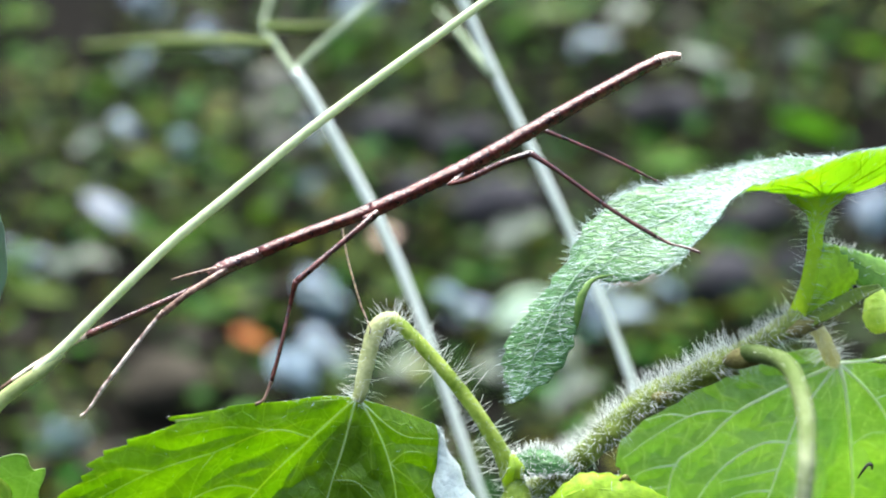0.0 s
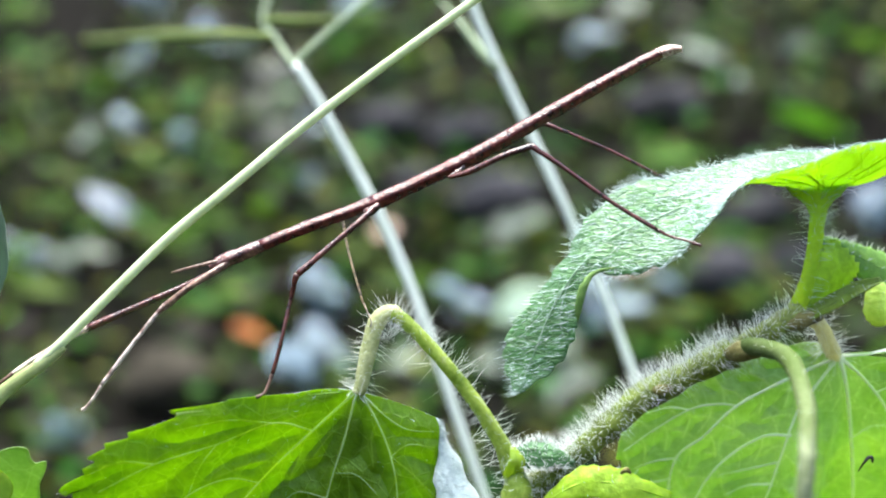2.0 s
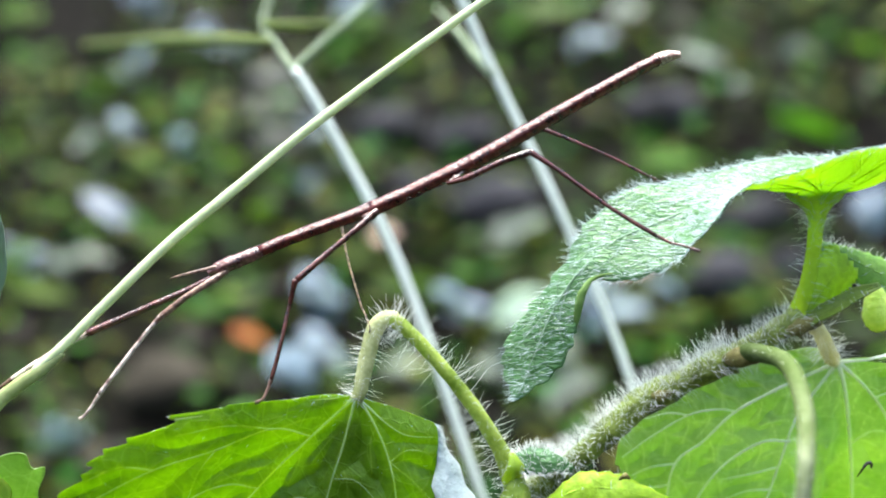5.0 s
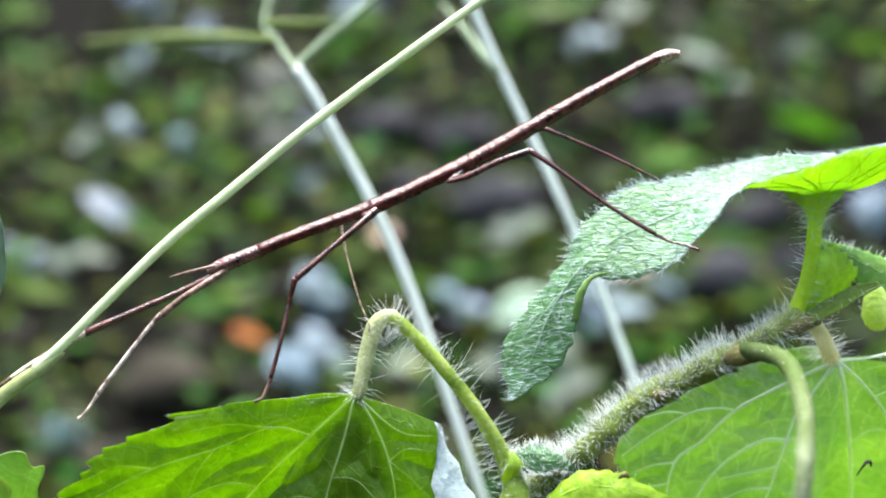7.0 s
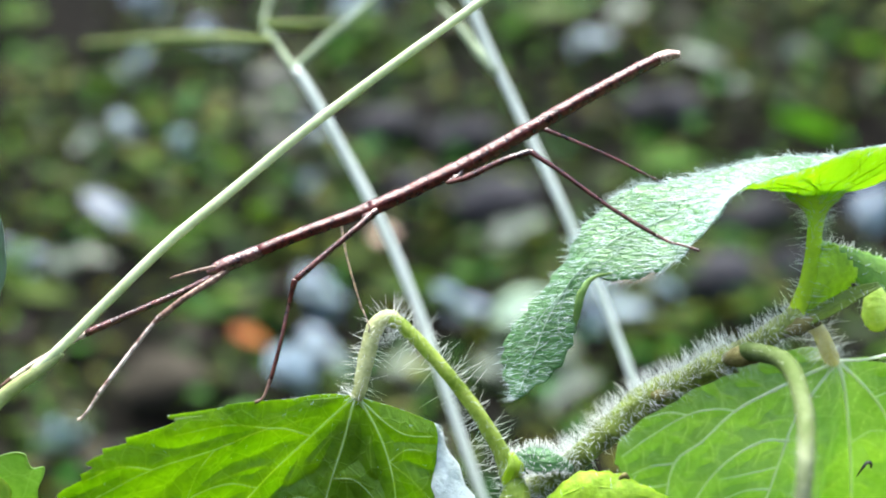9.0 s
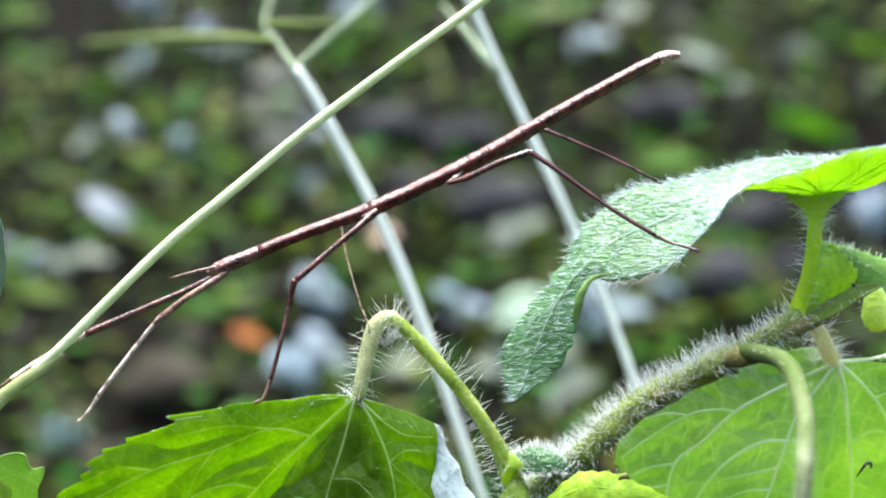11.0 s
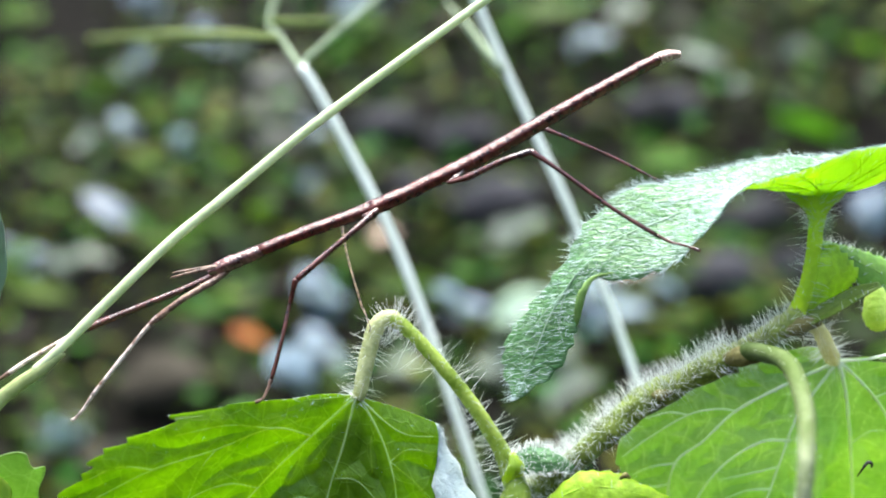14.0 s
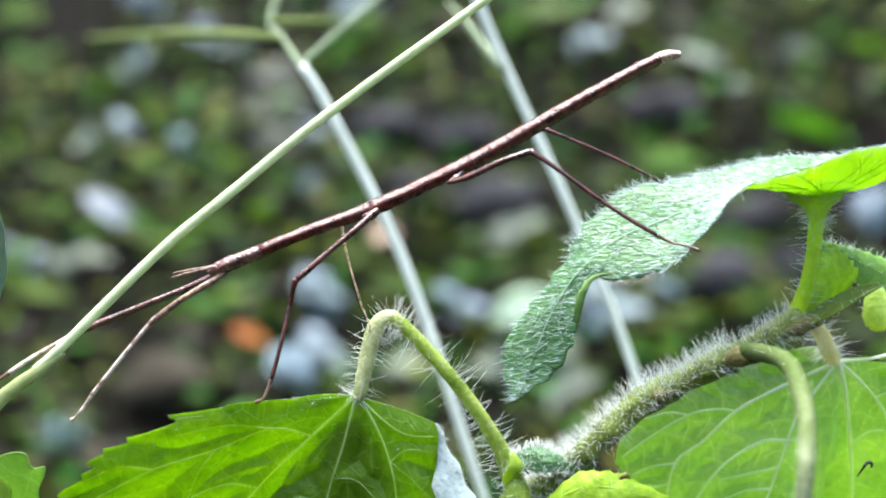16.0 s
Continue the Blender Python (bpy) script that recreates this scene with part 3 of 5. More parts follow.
for place, size, slant, aspect, facing in (
        ((-0.3640, 1.0100, 0.3400), 0.0480, 0, 0.22, 0.9), ((-0.1040, 0.9680, 0.3053), 0.0540, -12, 0.34, 1.0),
        ((-0.1239, 1.0880, 0.4074), 0.0336, 10, 0.75, 0.9), ((0.1541, 1.2630, 0.5685), 0.0420, 5, 0.35, 0.9), ((-0.3132, 1.1510, 0.4640), 0.0284, 10, 0.7, 1.0),
        ((-0.2555, 1.1340, 0.4486), 0.0291, 60, 0.8, 1.0), ((-0.3319, 1.3160, 0.6189), 0.0318, 60, 0.6, 0.9), ((-0.2577, 1.2660, 0.5708), 0.0406, 0, 0.4, 0.9),
        ((-0.1120, 0.8890, 0.2440), 0.0400, -70, 0.6, 1.2), ((-0.1040, 0.9120, 0.2615), 0.0420, 10, 0.7, 1.2), ((-0.2967, 0.8290, 0.2008), 0.0347, 70, 0.7, 1.2),
        ((0.0743, 0.9560, 0.2960), 0.0480, 25, 0.45, 1.0), ((0.0248, 0.9540, 0.2946), 0.0364, 0, 0.45, 1.0), ((0.1266, 0.9750, 0.3109), 0.0396, 15, 0.5, 1.1),
        ((-0.1237, 1.1450, 0.4579), 0.0282, 20, 0.6, 0.8), ((0.3999, 1.0500, 0.3742), 0.0500, 70, 0.6, 0.9), ((0.1579, 0.9510, 0.2924), 0.0581, 5, 0.3, 1.0), ((-0.3205, 1.2300, 0.5366), 0.0420, 50, 0.4, 0.7), ((-0.0914, 1.3130, 0.6159), 0.0700, 10, 0.4, 0.8)):
    bank_leaf("sheen_sprig", place, size, SHEENLEAF, "leaves sprouting from the bank, sky sheen painted as pale colour", slant, aspect, facing, blades=5)
for place, size, slant, aspect, facing in (
        ((-0.4306, 1.2330, 0.5400), 0.0373, 15, 0.6, 0.5), ((-0.4706, 1.2980, 0.6020), 0.0480, 10, 0.5, 0.5), ((-0.3471, 1.2040, 0.5127), 0.0471, 30, 0.5, 0.5),
        ((-0.2877, 1.1120, 0.4288), 0.0331, 0, 0.7, 0.6), ((-0.3463, 0.9690, 0.3062), 0.0836, -6, 0.25, 0.6), ((-0.1865, 0.9540, 0.2946), 0.0631, -10, 0.3, 0.7),
        ((-0.2155, 1.0380, 0.3635), 0.0677, 12, 0.35, 0.6), ((0.1109, 1.3020, 0.6058), 0.0882, 8, 0.35, 0.6), ((0.0753, 1.2830, 0.5870), 0.0435, 20, 0.5, 0.5),
        ((-0.0889, 1.2710, 0.5759), 0.0555, 25, 0.5, 0.6), ((-0.0386, 1.2370, 0.5436), 0.0482, -10, 0.5, 0.5), ((-0.1115, 1.2440, 0.5506), 0.0364, 40, 0.5, 0.5),
        ((0.2209, 1.1110, 0.4277), 0.0716, 8, 0.28, 0.6), ((-0.2487, 1.0220, 0.3505), 0.0565, -15, 0.3, 0.6),
        ((0.2799, 1.0190, 0.3479), 0.0360, 0, 0.22, 0.6), ((-0.0415, 0.9750, 0.3109), 0.0544, -8, 0.35, 0.5)):
    bank_leaf("green_sprig", place, size, GREENLEAF, "fresh green leaves sprouting from the bank", slant, aspect, facing, blades=3)
for place, size, slant, aspect, facing in (
        ((0.3740, 1.1480, 0.4610), 0.1150, -22, 0.2, 0.5), ((0.4579, 1.2530, 0.5591), 0.0915, -8, 0.2, 0.5), ((-0.1658, 1.0560, 0.3796), 0.0317, 10, 0.5, 0.7), ((-0.2032, 1.1110, 0.4277), 0.0275, 30, 0.6, 0.7)):
    bank_leaf("bright_leaf", place, size, BGGREEN, "bright green blade-like leaf on the bank", slant, aspect, facing)
for place, size, slant, aspect, facing in (
        ((0.3835, 1.2370, 0.5436), 0.0452, 20, 0.6, 0.7), ((0.2054, 1.3020, 0.6058), 0.0346, 30, 0.8, 0.8), ((0.2750, 1.2370, 0.5436), 0.0362, -20, 0.6, 0.6), ((-0.2084, 1.2440, 0.5506), 0.0364, 80, 0.5, 0.6),
        ((-0.3479, 1.1380, 0.4517), 0.0337, 30, 0.6, 0.7), ((0.0602, 1.0350, 0.3609), 0.0415, 0, 0.5, 0.6), ((-0.3160, 1.0040, 0.3353), 0.0608, 5, 0.3, 0.8),
        ((0.0818, 0.9050, 0.2580), 0.0550, 10, 0.4, 0.8), ((0.0446, 0.8900, 0.2480), 0.0500, -10, 0.4, 0.8), ((0.1020, 0.8700, 0.2370), 0.0500, 20, 0.4, 0.8), ((-0.0300, 0.8950, 0.2510), 0.0400, 15, 0.5, 0.8)):
    bank_leaf("grey_green_sprig", place, size, GREYLEAF, "dull grey-green leaves sprouting from the bank", slant, aspect, facing, blades=3)
bank_leaf("sheen_leaf", (-0.2960, 1.0470, 0.3715), 0.1000, BLUESHEEN, "long leaf on the bank, sky sheen painted bluish grey", -36, 0.30, 0.9)
bank_leaf("yellow_green_leaf", (0.2980, 1.2030, 0.5120), 0.0259, PALEGREEN, "small pale yellow-green leaf on the bank", 20, 0.9, 0.8)
bank_leaf("pale_leaf", (0.0720, 0.9520, 0.2930), 0.0800, PALEGREEN, "broad pale green leaf on the bank", 15, 0.5, 0.9)
bank_leaf("orange_leaf", (-0.1581, 0.9240, 0.2710), 0.0426, ORANGE, "orange-brown dead leaf lying on the bank", -20, 0.36, 0.7)
bank_leaf("buff_leaf", (-0.0537, 1.0280, 0.3557), 0.0299, PINK, "buff dead leaf lying on the bank", 20, 0.7, 0.7)
bank_leaf("buff_leaf", (0.1639, 0.9950, 0.3279), 0.0478, PINK, "buff dead leaf lying on the bank", 5, 0.4, 0.9)


def stone(place, size, seed, material, label):
    bm = bmesh.new()
    bmesh.ops.create_icosphere(bm, subdivisions=3, radius=1)
    for v in bm.verts:
        n = v.co.normalized()
        r = 1 + 0.35 * noise.noise(n * 1.6 + Vector((seed, 0, 0))) + 0.1 * noise.noise(n * 5 + Vector((0, seed, 0)))
        v.co = Vector((n.x * r, n.y * r * 0.8, n.z * r * 0.62)) * (size * 0.5) + Vector(place)
    ob = part("stone", bm, material, None)
    tagged(ob, label, "stone", "stones on the bank")


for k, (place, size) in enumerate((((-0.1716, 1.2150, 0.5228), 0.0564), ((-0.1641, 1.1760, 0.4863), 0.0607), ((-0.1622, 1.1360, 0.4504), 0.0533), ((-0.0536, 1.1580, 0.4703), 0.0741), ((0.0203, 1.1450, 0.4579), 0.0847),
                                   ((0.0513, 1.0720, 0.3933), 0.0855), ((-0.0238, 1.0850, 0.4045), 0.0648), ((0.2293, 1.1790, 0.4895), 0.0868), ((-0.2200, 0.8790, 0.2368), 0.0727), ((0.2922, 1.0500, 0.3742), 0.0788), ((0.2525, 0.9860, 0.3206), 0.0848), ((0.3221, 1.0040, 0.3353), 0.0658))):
    # the first three are added in place of a pale upright trunk
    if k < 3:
        stone(place, size * 1.25, k * 3.7, PALETRUNK, "pale grey stone standing in for an upright trunk")
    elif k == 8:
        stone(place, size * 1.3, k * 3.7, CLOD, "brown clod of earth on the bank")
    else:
        stone(place, size, k * 3.7, STONE, "grey weathered stone half sunk in the bank, colour darkened for shade")


# ---- grass in the foreground ----
def reed(name, label, lower, upper, radii, branches, pivot, away=1.2):
    """A grass culm: a rooted lower stalk, and an upper stalk with its branches that sways about the pivot. away: how much further off
    and larger it stands than its drawn points, seen from the eye."""
    eye = Vector((0, -0.217, 0.35))
    lower, upper = ([eye + (Vector(p) - eye) * away for p in line] for line in (lower, upper))
    pivot, radii = eye + (Vector(pivot) - eye) * away, [r * away for r in radii]
    branches = [(kind, [eye + (Vector(p) - eye) * (away + 0.06 * k) for k, p in enumerate(pts)], [r * away * 1.1 for r in rr], m) for kind, pts, rr, m in branches]
    root = Vector(lower[0])
    root.z = bank_height(root.x, root.y) - 0.01
    ob = thing(name, root, label, "grass", "grass stems")
    bm = bmesh.new()
    tube(bm, [root] + lower[1:] + [pivot], [radii[0], radii[0]], 8, 10)
    part("lower_stalk", bm, CULM, ob)
    bm = bmesh.new()
    tube(bm, [pivot] + upper, radii, 8, 10, 0.08, 0.6)
    top = part("upper_stalk", bm, CULM, ob, pivot=pivot)
    for kind, pts, rr, mat in branches:
        bm = bmesh.new()
        tube(bm, pts, rr, 8, 8, 0.08, 0.4)
        part(kind, bm, mat, top)
    return top


culm_left = reed("grass_culm", "pale forked grass culm out of focus behind the insect", [(0.01876, 0.04000, 0.00262), (0.01556, 0.04000, 0.21580)],
                 [(0.00698, 0.03800, 0.30463), (-0.00735, 0.03700, 0.34589), (-0.02150, 0.03600, 0.37424), (-0.02728, 0.03600, 0.38389)], [0.0008, 0.0009, 0.0010, 0.0010, 0.0009],
                 [("branch", [(-0.02749, 0.03600, 0.38347), (-0.03207, 0.04600, 0.38992), (-0.03578, 0.05600, 0.39518), (-0.03545, 0.06600, 0.40294), (-0.03428, 0.07400, 0.41047)], [0.0009, 0.0009, 0.0008], CULM_DULL),
                  ("branch", [(-0.02749, 0.03600, 0.38389), (-0.02314, 0.05000, 0.39108), (-0.01678, 0.06400, 0.39965), (-0.01028, 0.07800, 0.40885)], [0.0007, 0.0008, 0.0008], CULM_DULL),
                  ("blade", [(-0.03344, 0.05000, 0.39108), (-0.04603, 0.07200, 0.39495), (-0.06243, 0.09400, 0.39837), (-0.08861, 0.12000, 0.40130)], [0.0006, 0.0011, 0.0011, 0.0005], BLADE),
                  ("blade", [(-0.03555, 0.05600, 0.39540), (-0.03023, 0.07000, 0.39749), (-0.02422, 0.08400, 0.40006)], [0.0007, 0.0009, 0.0004], BLADE)], (0.01285, 0.03900, 0.29065))
culm_right = reed("grass_culm", "pale straight grass culm with a side sheath, out of focus", [(0.06127, 0.04400, -0.00278), (0.05802, 0.04400, 0.17042)],
                  [(0.03602, 0.04300, 0.32617), (0.02460, 0.04200, 0.35440), (0.00984, 0.04100, 0.38595), (0.00405, 0.04000, 0.39914), (0.00064, 0.04000, 0.40660)], [0.0008, 0.0008, 0.0009, 0.0010, 0.0008],
                  [("sheath", [(0.01023, 0.04000, 0.38368), (0.00703, 0.04000, 0.38720), (0.00332, 0.04100, 0.39237), (-0.00043, 0.04200, 0.39683)], [0.0010, 0.0013, 0.0009, 0.0004], CULM_DULL)], (0.05456, 0.04300, 0.26923))


def build_near_grass():
    root = Vector((-0.16, 0.03, 0))
    root.z = bank_height(root.x, root.y) - 0.01
    ob = thing("tall_grass", root, "slender pale green grass stem with a green sheath", "grass", "grass stems")
    bm = bmesh.new()
    tube(bm, [root, Vector((-0.15, 0.015, 0.15)), (-0.09934, -0.00200, 0.29124), (-0.07794, -0.00200, 0.31799)], [0.0022, 0.0018, 0.0014], 8, 10)
    part("lower_stalk", bm, SHEATH, ob)
    bm = bmesh.new()
    tube(bm, [(-0.07794, -0.00200, 0.31799), (-0.06991, -0.00200, 0.32646), (-0.06349, -0.00200, 0.33119), (-0.06010, -0.00200, 0.33386)], [0.0014, 0.0012, 0.0010, 0.0006], 8, 12, 0.1, 0.7)
    part("sheath", bm, SHEATH, ob, "green sheath ending at a node")
    bm = bmesh.new()
    tube(bm, [(-0.06456, -0.00200, 0.33092), (-0.06010, -0.00200, 0.33484), (-0.05208, -0.00200, 0.34278), (-0.04316, -0.00200, 0.35134), (-0.03364, -0.00300, 0.35896), (-0.01802, -0.00400, 0.37147), (0.00580, -0.00500, 0.38860), (0.01987, -0.00500, 0.39880), (0.02792, -0.00400, 0.40663)],
         [0.00074, 0.00080, 0.00082, 0.0008, 0.00074, 0.0006, 0.0003], 8, 12, 0.06, 0.8)
    top = part("upper_stalk", bm, CULM_FRESH, ob, pivot=(-0.06456, -0.00200, 0.33092))
    return top


near_grass = build_near_grass()

# ---- the hairy weed ----
weed = thing("hairy_weed", (0.02146, 0.01200, 0.02147), "bristly green weed with toothed leaves and bent stalks", "plant")
weed.location.z = bank_height(weed.location.x, weed.location.y)
ORIGIN[weed] = weed.location.copy()


def stalk(name, points, radii, material, count, length, seed, label="", top=0.0, rough=0.12, flat=1.0):
    bm = bmesh.new()
    tube(bm, points, radii, 10, 14, rough, flat, seed)
    ob = part(name, bm, material, weed, label)
    if count:
        part("hairs", hairs_on_tube(points, radii, count, length, width=0.000033 if count > 500 else 0.000027, seed=seed, top=top), HAIR, ob, "fine white bristles", kind="stuff")
    return ob


stalk("main_stem", [weed.location - Vector((0, 0, 0.01)), (0.02052, 0.01200, 0.16394), (0.01375, 0.01000, 0.26913), (0.01177, 0.00300, 0.30264), (0.01157, 0.00100, 0.30986), (0.01166, 0.00100, 0.31374)],
      [0.0032, 0.003, 0.0028, 0.0027, 0.0026, 0.0013], STEM_BRIGHT, 150, 0.0034, 11)
stalk("main_stem", [(0.01292, 0.00400, 0.30976), (0.01834, 0.00300, 0.31378), (0.02405, 0.00100, 0.31890), (0.03114, 0.00000, 0.32534), (0.03834, 0.00000, 0.32921), (0.04572, 0.00000, 0.33290)],
      [0.0019, 0.0018, 0.0020, 0.0023, 0.0020, 0.0025], STEM, 2500, 0.0034, 12, "zigzag stem dense with white bristles", top=0.6, rough=0.25)
stalk("main_stem", [(0.04500, 0.00000, 0.33254), (0.04869, 0.00000, 0.33461), (0.05202, 0.00000, 0.33650), (0.05678, 0.00100, 0.33960)],
      [0.0018, 0.0017, 0.0017, 0.0019], STEM, 600, 0.0028, 29, "upper joint of the bristly stem", top=0.0, rough=0.25)
stalk("leaf_stalk", [(0.01104, 0.00300, 0.31268), (0.00917, 0.00200, 0.31785), (0.00459, 0.00000, 0.32534), (-0.00125, -0.00100, 0.33262), (-0.00618, -0.00100, 0.33773), (-0.00842, -0.00100, 0.33907)],
      [0.0017, 0.0013, 0.00115, 0.00108, 0.0011, 0.0013], STEM_BRIGHT, 300, 0.0046, 13)
stalk("leaf_stalk", [(-0.00681, -0.00100, 0.33826), (-0.00860, -0.00100, 0.33934), (-0.01066, -0.00100, 0.33782), (-0.01200, -0.00100, 0.33352), (-0.01326, -0.00100, 0.32769), (-0.01380, -0.00100, 0.32635)],
      [0.0011, 0.0012, 0.0014, 0.0013, 0.0011, 0.0010], SWOLLEN, 210, 0.0034, 14, "swollen pale end of a leaf stalk")
stalk("leaf_stalk", [(0.05597, 0.00100, 0.33834), (0.05778, 0.00000, 0.34397), (0.05886, 0.00000, 0.34919), (0.05935, 0.00050, 0.35279), (0.05970, 0.00100, 0.35450), (0.05980, 0.00150, 0.35590), (0.05985, 0.00200, 0.35730), (0.05990, 0.00250, 0.35870), (0.05990, 0.00280, 0.36100)],
      [0.0017, 0.0013, 0.0012, 0.0012, 0.0013, 0.0017, 0.0028, 0.0045, 0.0060], LIME, 300, 0.0032, 15, flat=0.65, rough=0.06)
stalk("leaf_stalk", [(0.04400, -0.00050, 0.33230), (0.04730, -0.00560, 0.33420), (0.05001, -0.01800, 0.33358), (0.04960, -0.02900, 0.32902), (0.04820, -0.03600, 0.32384), (0.04723, -0.03800, 0.31675), (0.04751, -0.03400, 0.30668), (0.04889, -0.02400, 0.28880)],
      [0.0006, 0.0014, 0.0014, 0.0013, 0.0012, 0.0011, 0.0011, 0.001], STALK, 90, 0.0014, 16)
stalk("leaf_stalk", [(0.05886, 0.00200, 0.33828), (0.06104, 0.00400, 0.33671), (0.06261, 0.00600, 0.33437), (0.06402, 0.00800, 0.33236), (0.06537, 0.00980, 0.33100)],
      [0.0013, 0.0012, 0.0013, 0.0014, 0.0006], TAN, 200, 0.0042, 17)
stalk("node", [(0.04459, -0.00200, 0.33279), (0.04625, -0.00420, 0.33332), (0.04875, -0.00560, 0.33400), (0.05120, -0.00660, 0.33400)], [0.0008, 0.0017, 0.0016, 0.0007], NODE, 0, 0, 18, "brown scar on the stem")
stalk("node", [(0.03250, -0.00150, 0.32700), (0.03400, -0.00190, 0.32705), (0.03620, -0.00150, 0.32770)], [0.0004, 0.0010, 0.0004], NODE, 0, 0, 28, "brown scar on the stem")
stalk("node", [(0.05319, 0.00000, 0.33659), (0.05634, 0.00000, 0.33794), (0.06022, 0.00100, 0.33870)], [0.0008, 0.0017, 0.0008], NODE, 0, 0.003, 19, "brown swollen node")

# drooping leaf lit through from behind
def low_depth(u, w):
    """A nearly upright blade whose left lobe tilts towards the light along its diagonal vein."""
    s = 0.68 * w - 0.735 * u
    return -0.06 * w - 0.275 * (s + math.sqrt(s * s + 4e-7)) + 1.2 * u * u - 0.0006 * math.sin(u * 150)


low_base = (-0.01398, -0.00100, 0.32680)
low_leaf = veined_leaf("leaf", low_base, [(346.8, 1.1), (343.3, 6.7), (341.1, 13.3), (321.3, 16.5), (306.2, 21.2), (289.6, 29.8), (271.4, 39.2), (253.1, 47.1), (229.8, 49.1), (209.0, 49.5), (199.4, 46.2), (197.6, 46.9), (194.3, 40.5), (192.6, 41.0), (189.3, 34.2), (185.5, 27.0), (184.3, 27.2), (181.6, 16.1), (181.3, 9.4), (173.1, 3.3), (166.6, 0.5)],
    low_depth, [
    (0.9, [(0.01, -0.16), (-2.11, -8.16), (-4.88, -17.29), (-10.03, -41.25)]),
    (0.9, [(-0.17, -0.16), (-7.94, -7.23), (-15.60, -14.64), (-29.75, -30.91)]),
    (0.8, [(0.55, -0.17), (3.31, -4.93), (5.37, -10.34), (6.43, -17.13), (5.50, -28.99)]),
    (0.6, [(0.72, -0.34), (4.66, -4.02), (8.07, -6.08), (12.27, -6.45)]),
    (0.5, [(-7.03, -6.33), (-12.95, -4.79), (-21.42, -7.81), (-30.52, -10.48), (-39.04, -14.70)]),
    (0.4, [(-12.95, -4.79), (-19.53, -3.93), (-26.87, -5.15)]),
    (0.5, [(-15.60, -14.64), (-20.16, -13.69), (-26.09, -15.98), (-33.23, -22.68)]),
    (0.4, [(-30.52, -10.48), (-35.30, -9.85), (-40.36, -11.85)]),
    (0.4, [(5.55, -10.34), (8.24, -8.51), (12.36, -8.98)]),
    (0.4, [(-4.88, -17.29), (-9.86, -16.43), (-13.50, -20.09)]),
    (0.4, [(-3.49, -13.18), (0.13, -13.57), (3.73, -17.16)]),
    (0.3, [(5.37, -10.34), (9.13, -13.49), (12.27, -16.68)]),
    (0.3, [(-21.42, -7.81), (-24.12, -11.37), (-26.09, -15.98)])], [UPPER, UNDER], weed,
    "drooping toothed leaf, bright green against the light", 0.0008, 27, 2, puff=0.0013, lumps=0.0003, pinch=0.0026)
# unseen half folded behind, added to darken the middle of the blade
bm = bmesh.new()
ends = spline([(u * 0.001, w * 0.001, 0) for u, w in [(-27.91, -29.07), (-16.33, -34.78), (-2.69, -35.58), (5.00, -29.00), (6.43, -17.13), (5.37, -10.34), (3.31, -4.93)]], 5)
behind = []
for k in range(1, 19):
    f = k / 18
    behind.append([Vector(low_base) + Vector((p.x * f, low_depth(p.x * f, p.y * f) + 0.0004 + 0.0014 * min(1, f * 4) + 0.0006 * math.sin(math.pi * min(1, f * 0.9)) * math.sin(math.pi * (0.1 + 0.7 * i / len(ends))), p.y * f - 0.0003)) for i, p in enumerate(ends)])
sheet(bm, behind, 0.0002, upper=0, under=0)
part("shading_half", bm, FOLDSHADE, low_leaf, "unseen blade half added behind to block light")
bm = bmesh.new()
fold = []
for k in range(15):
    t = k / 14
    a, b = Vector((-0.00145, 0.00100, 0.32233)).lerp(Vector((-0.00160, -0.00300, 0.29950)), t), Vector((-0.00128, 0.00400, 0.32186)).lerp(Vector((0.01059, -0.00600, 0.30021)), t)
    fold.append([a.lerp(b, s / 8) + Vector((0.0004 * math.sin(k * 1.9), -0.0016 * math.sin(math.pi * s / 8), 0)) for s in range(9)])
fold_n = sheet(bm, fold, 0.0002, upper=0, under=0)
rng = random.Random(77)
for _ in range(1200):
    i, j = rng.randrange(14), rng.randrange(8)
    p = fold[i][j].lerp(fold[i + 1][j], rng.random()).lerp(fold[i][j + 1].lerp(fold[i + 1][j + 1], rng.random()), rng.random())
    hair(bm, p, Vector((rng.gauss(0.6, 0.4), -0.7, rng.gauss(0.1, 0.3))).normalized(), rng.uniform(0.0005, 0.0013), 0.00003, Vector((0.6, 0, -0.2)))
PALEFOLD = surface("pale downy leaf side", (0.34, 0.44, 0.43), (0.54, 0.62, 0.63), 150, 1500, 0.5, 1.0, 0.2, sheen=0.4)
part("leaf_fold", bm, PALEFOLD, low_leaf, "turned-back pale downy margin")

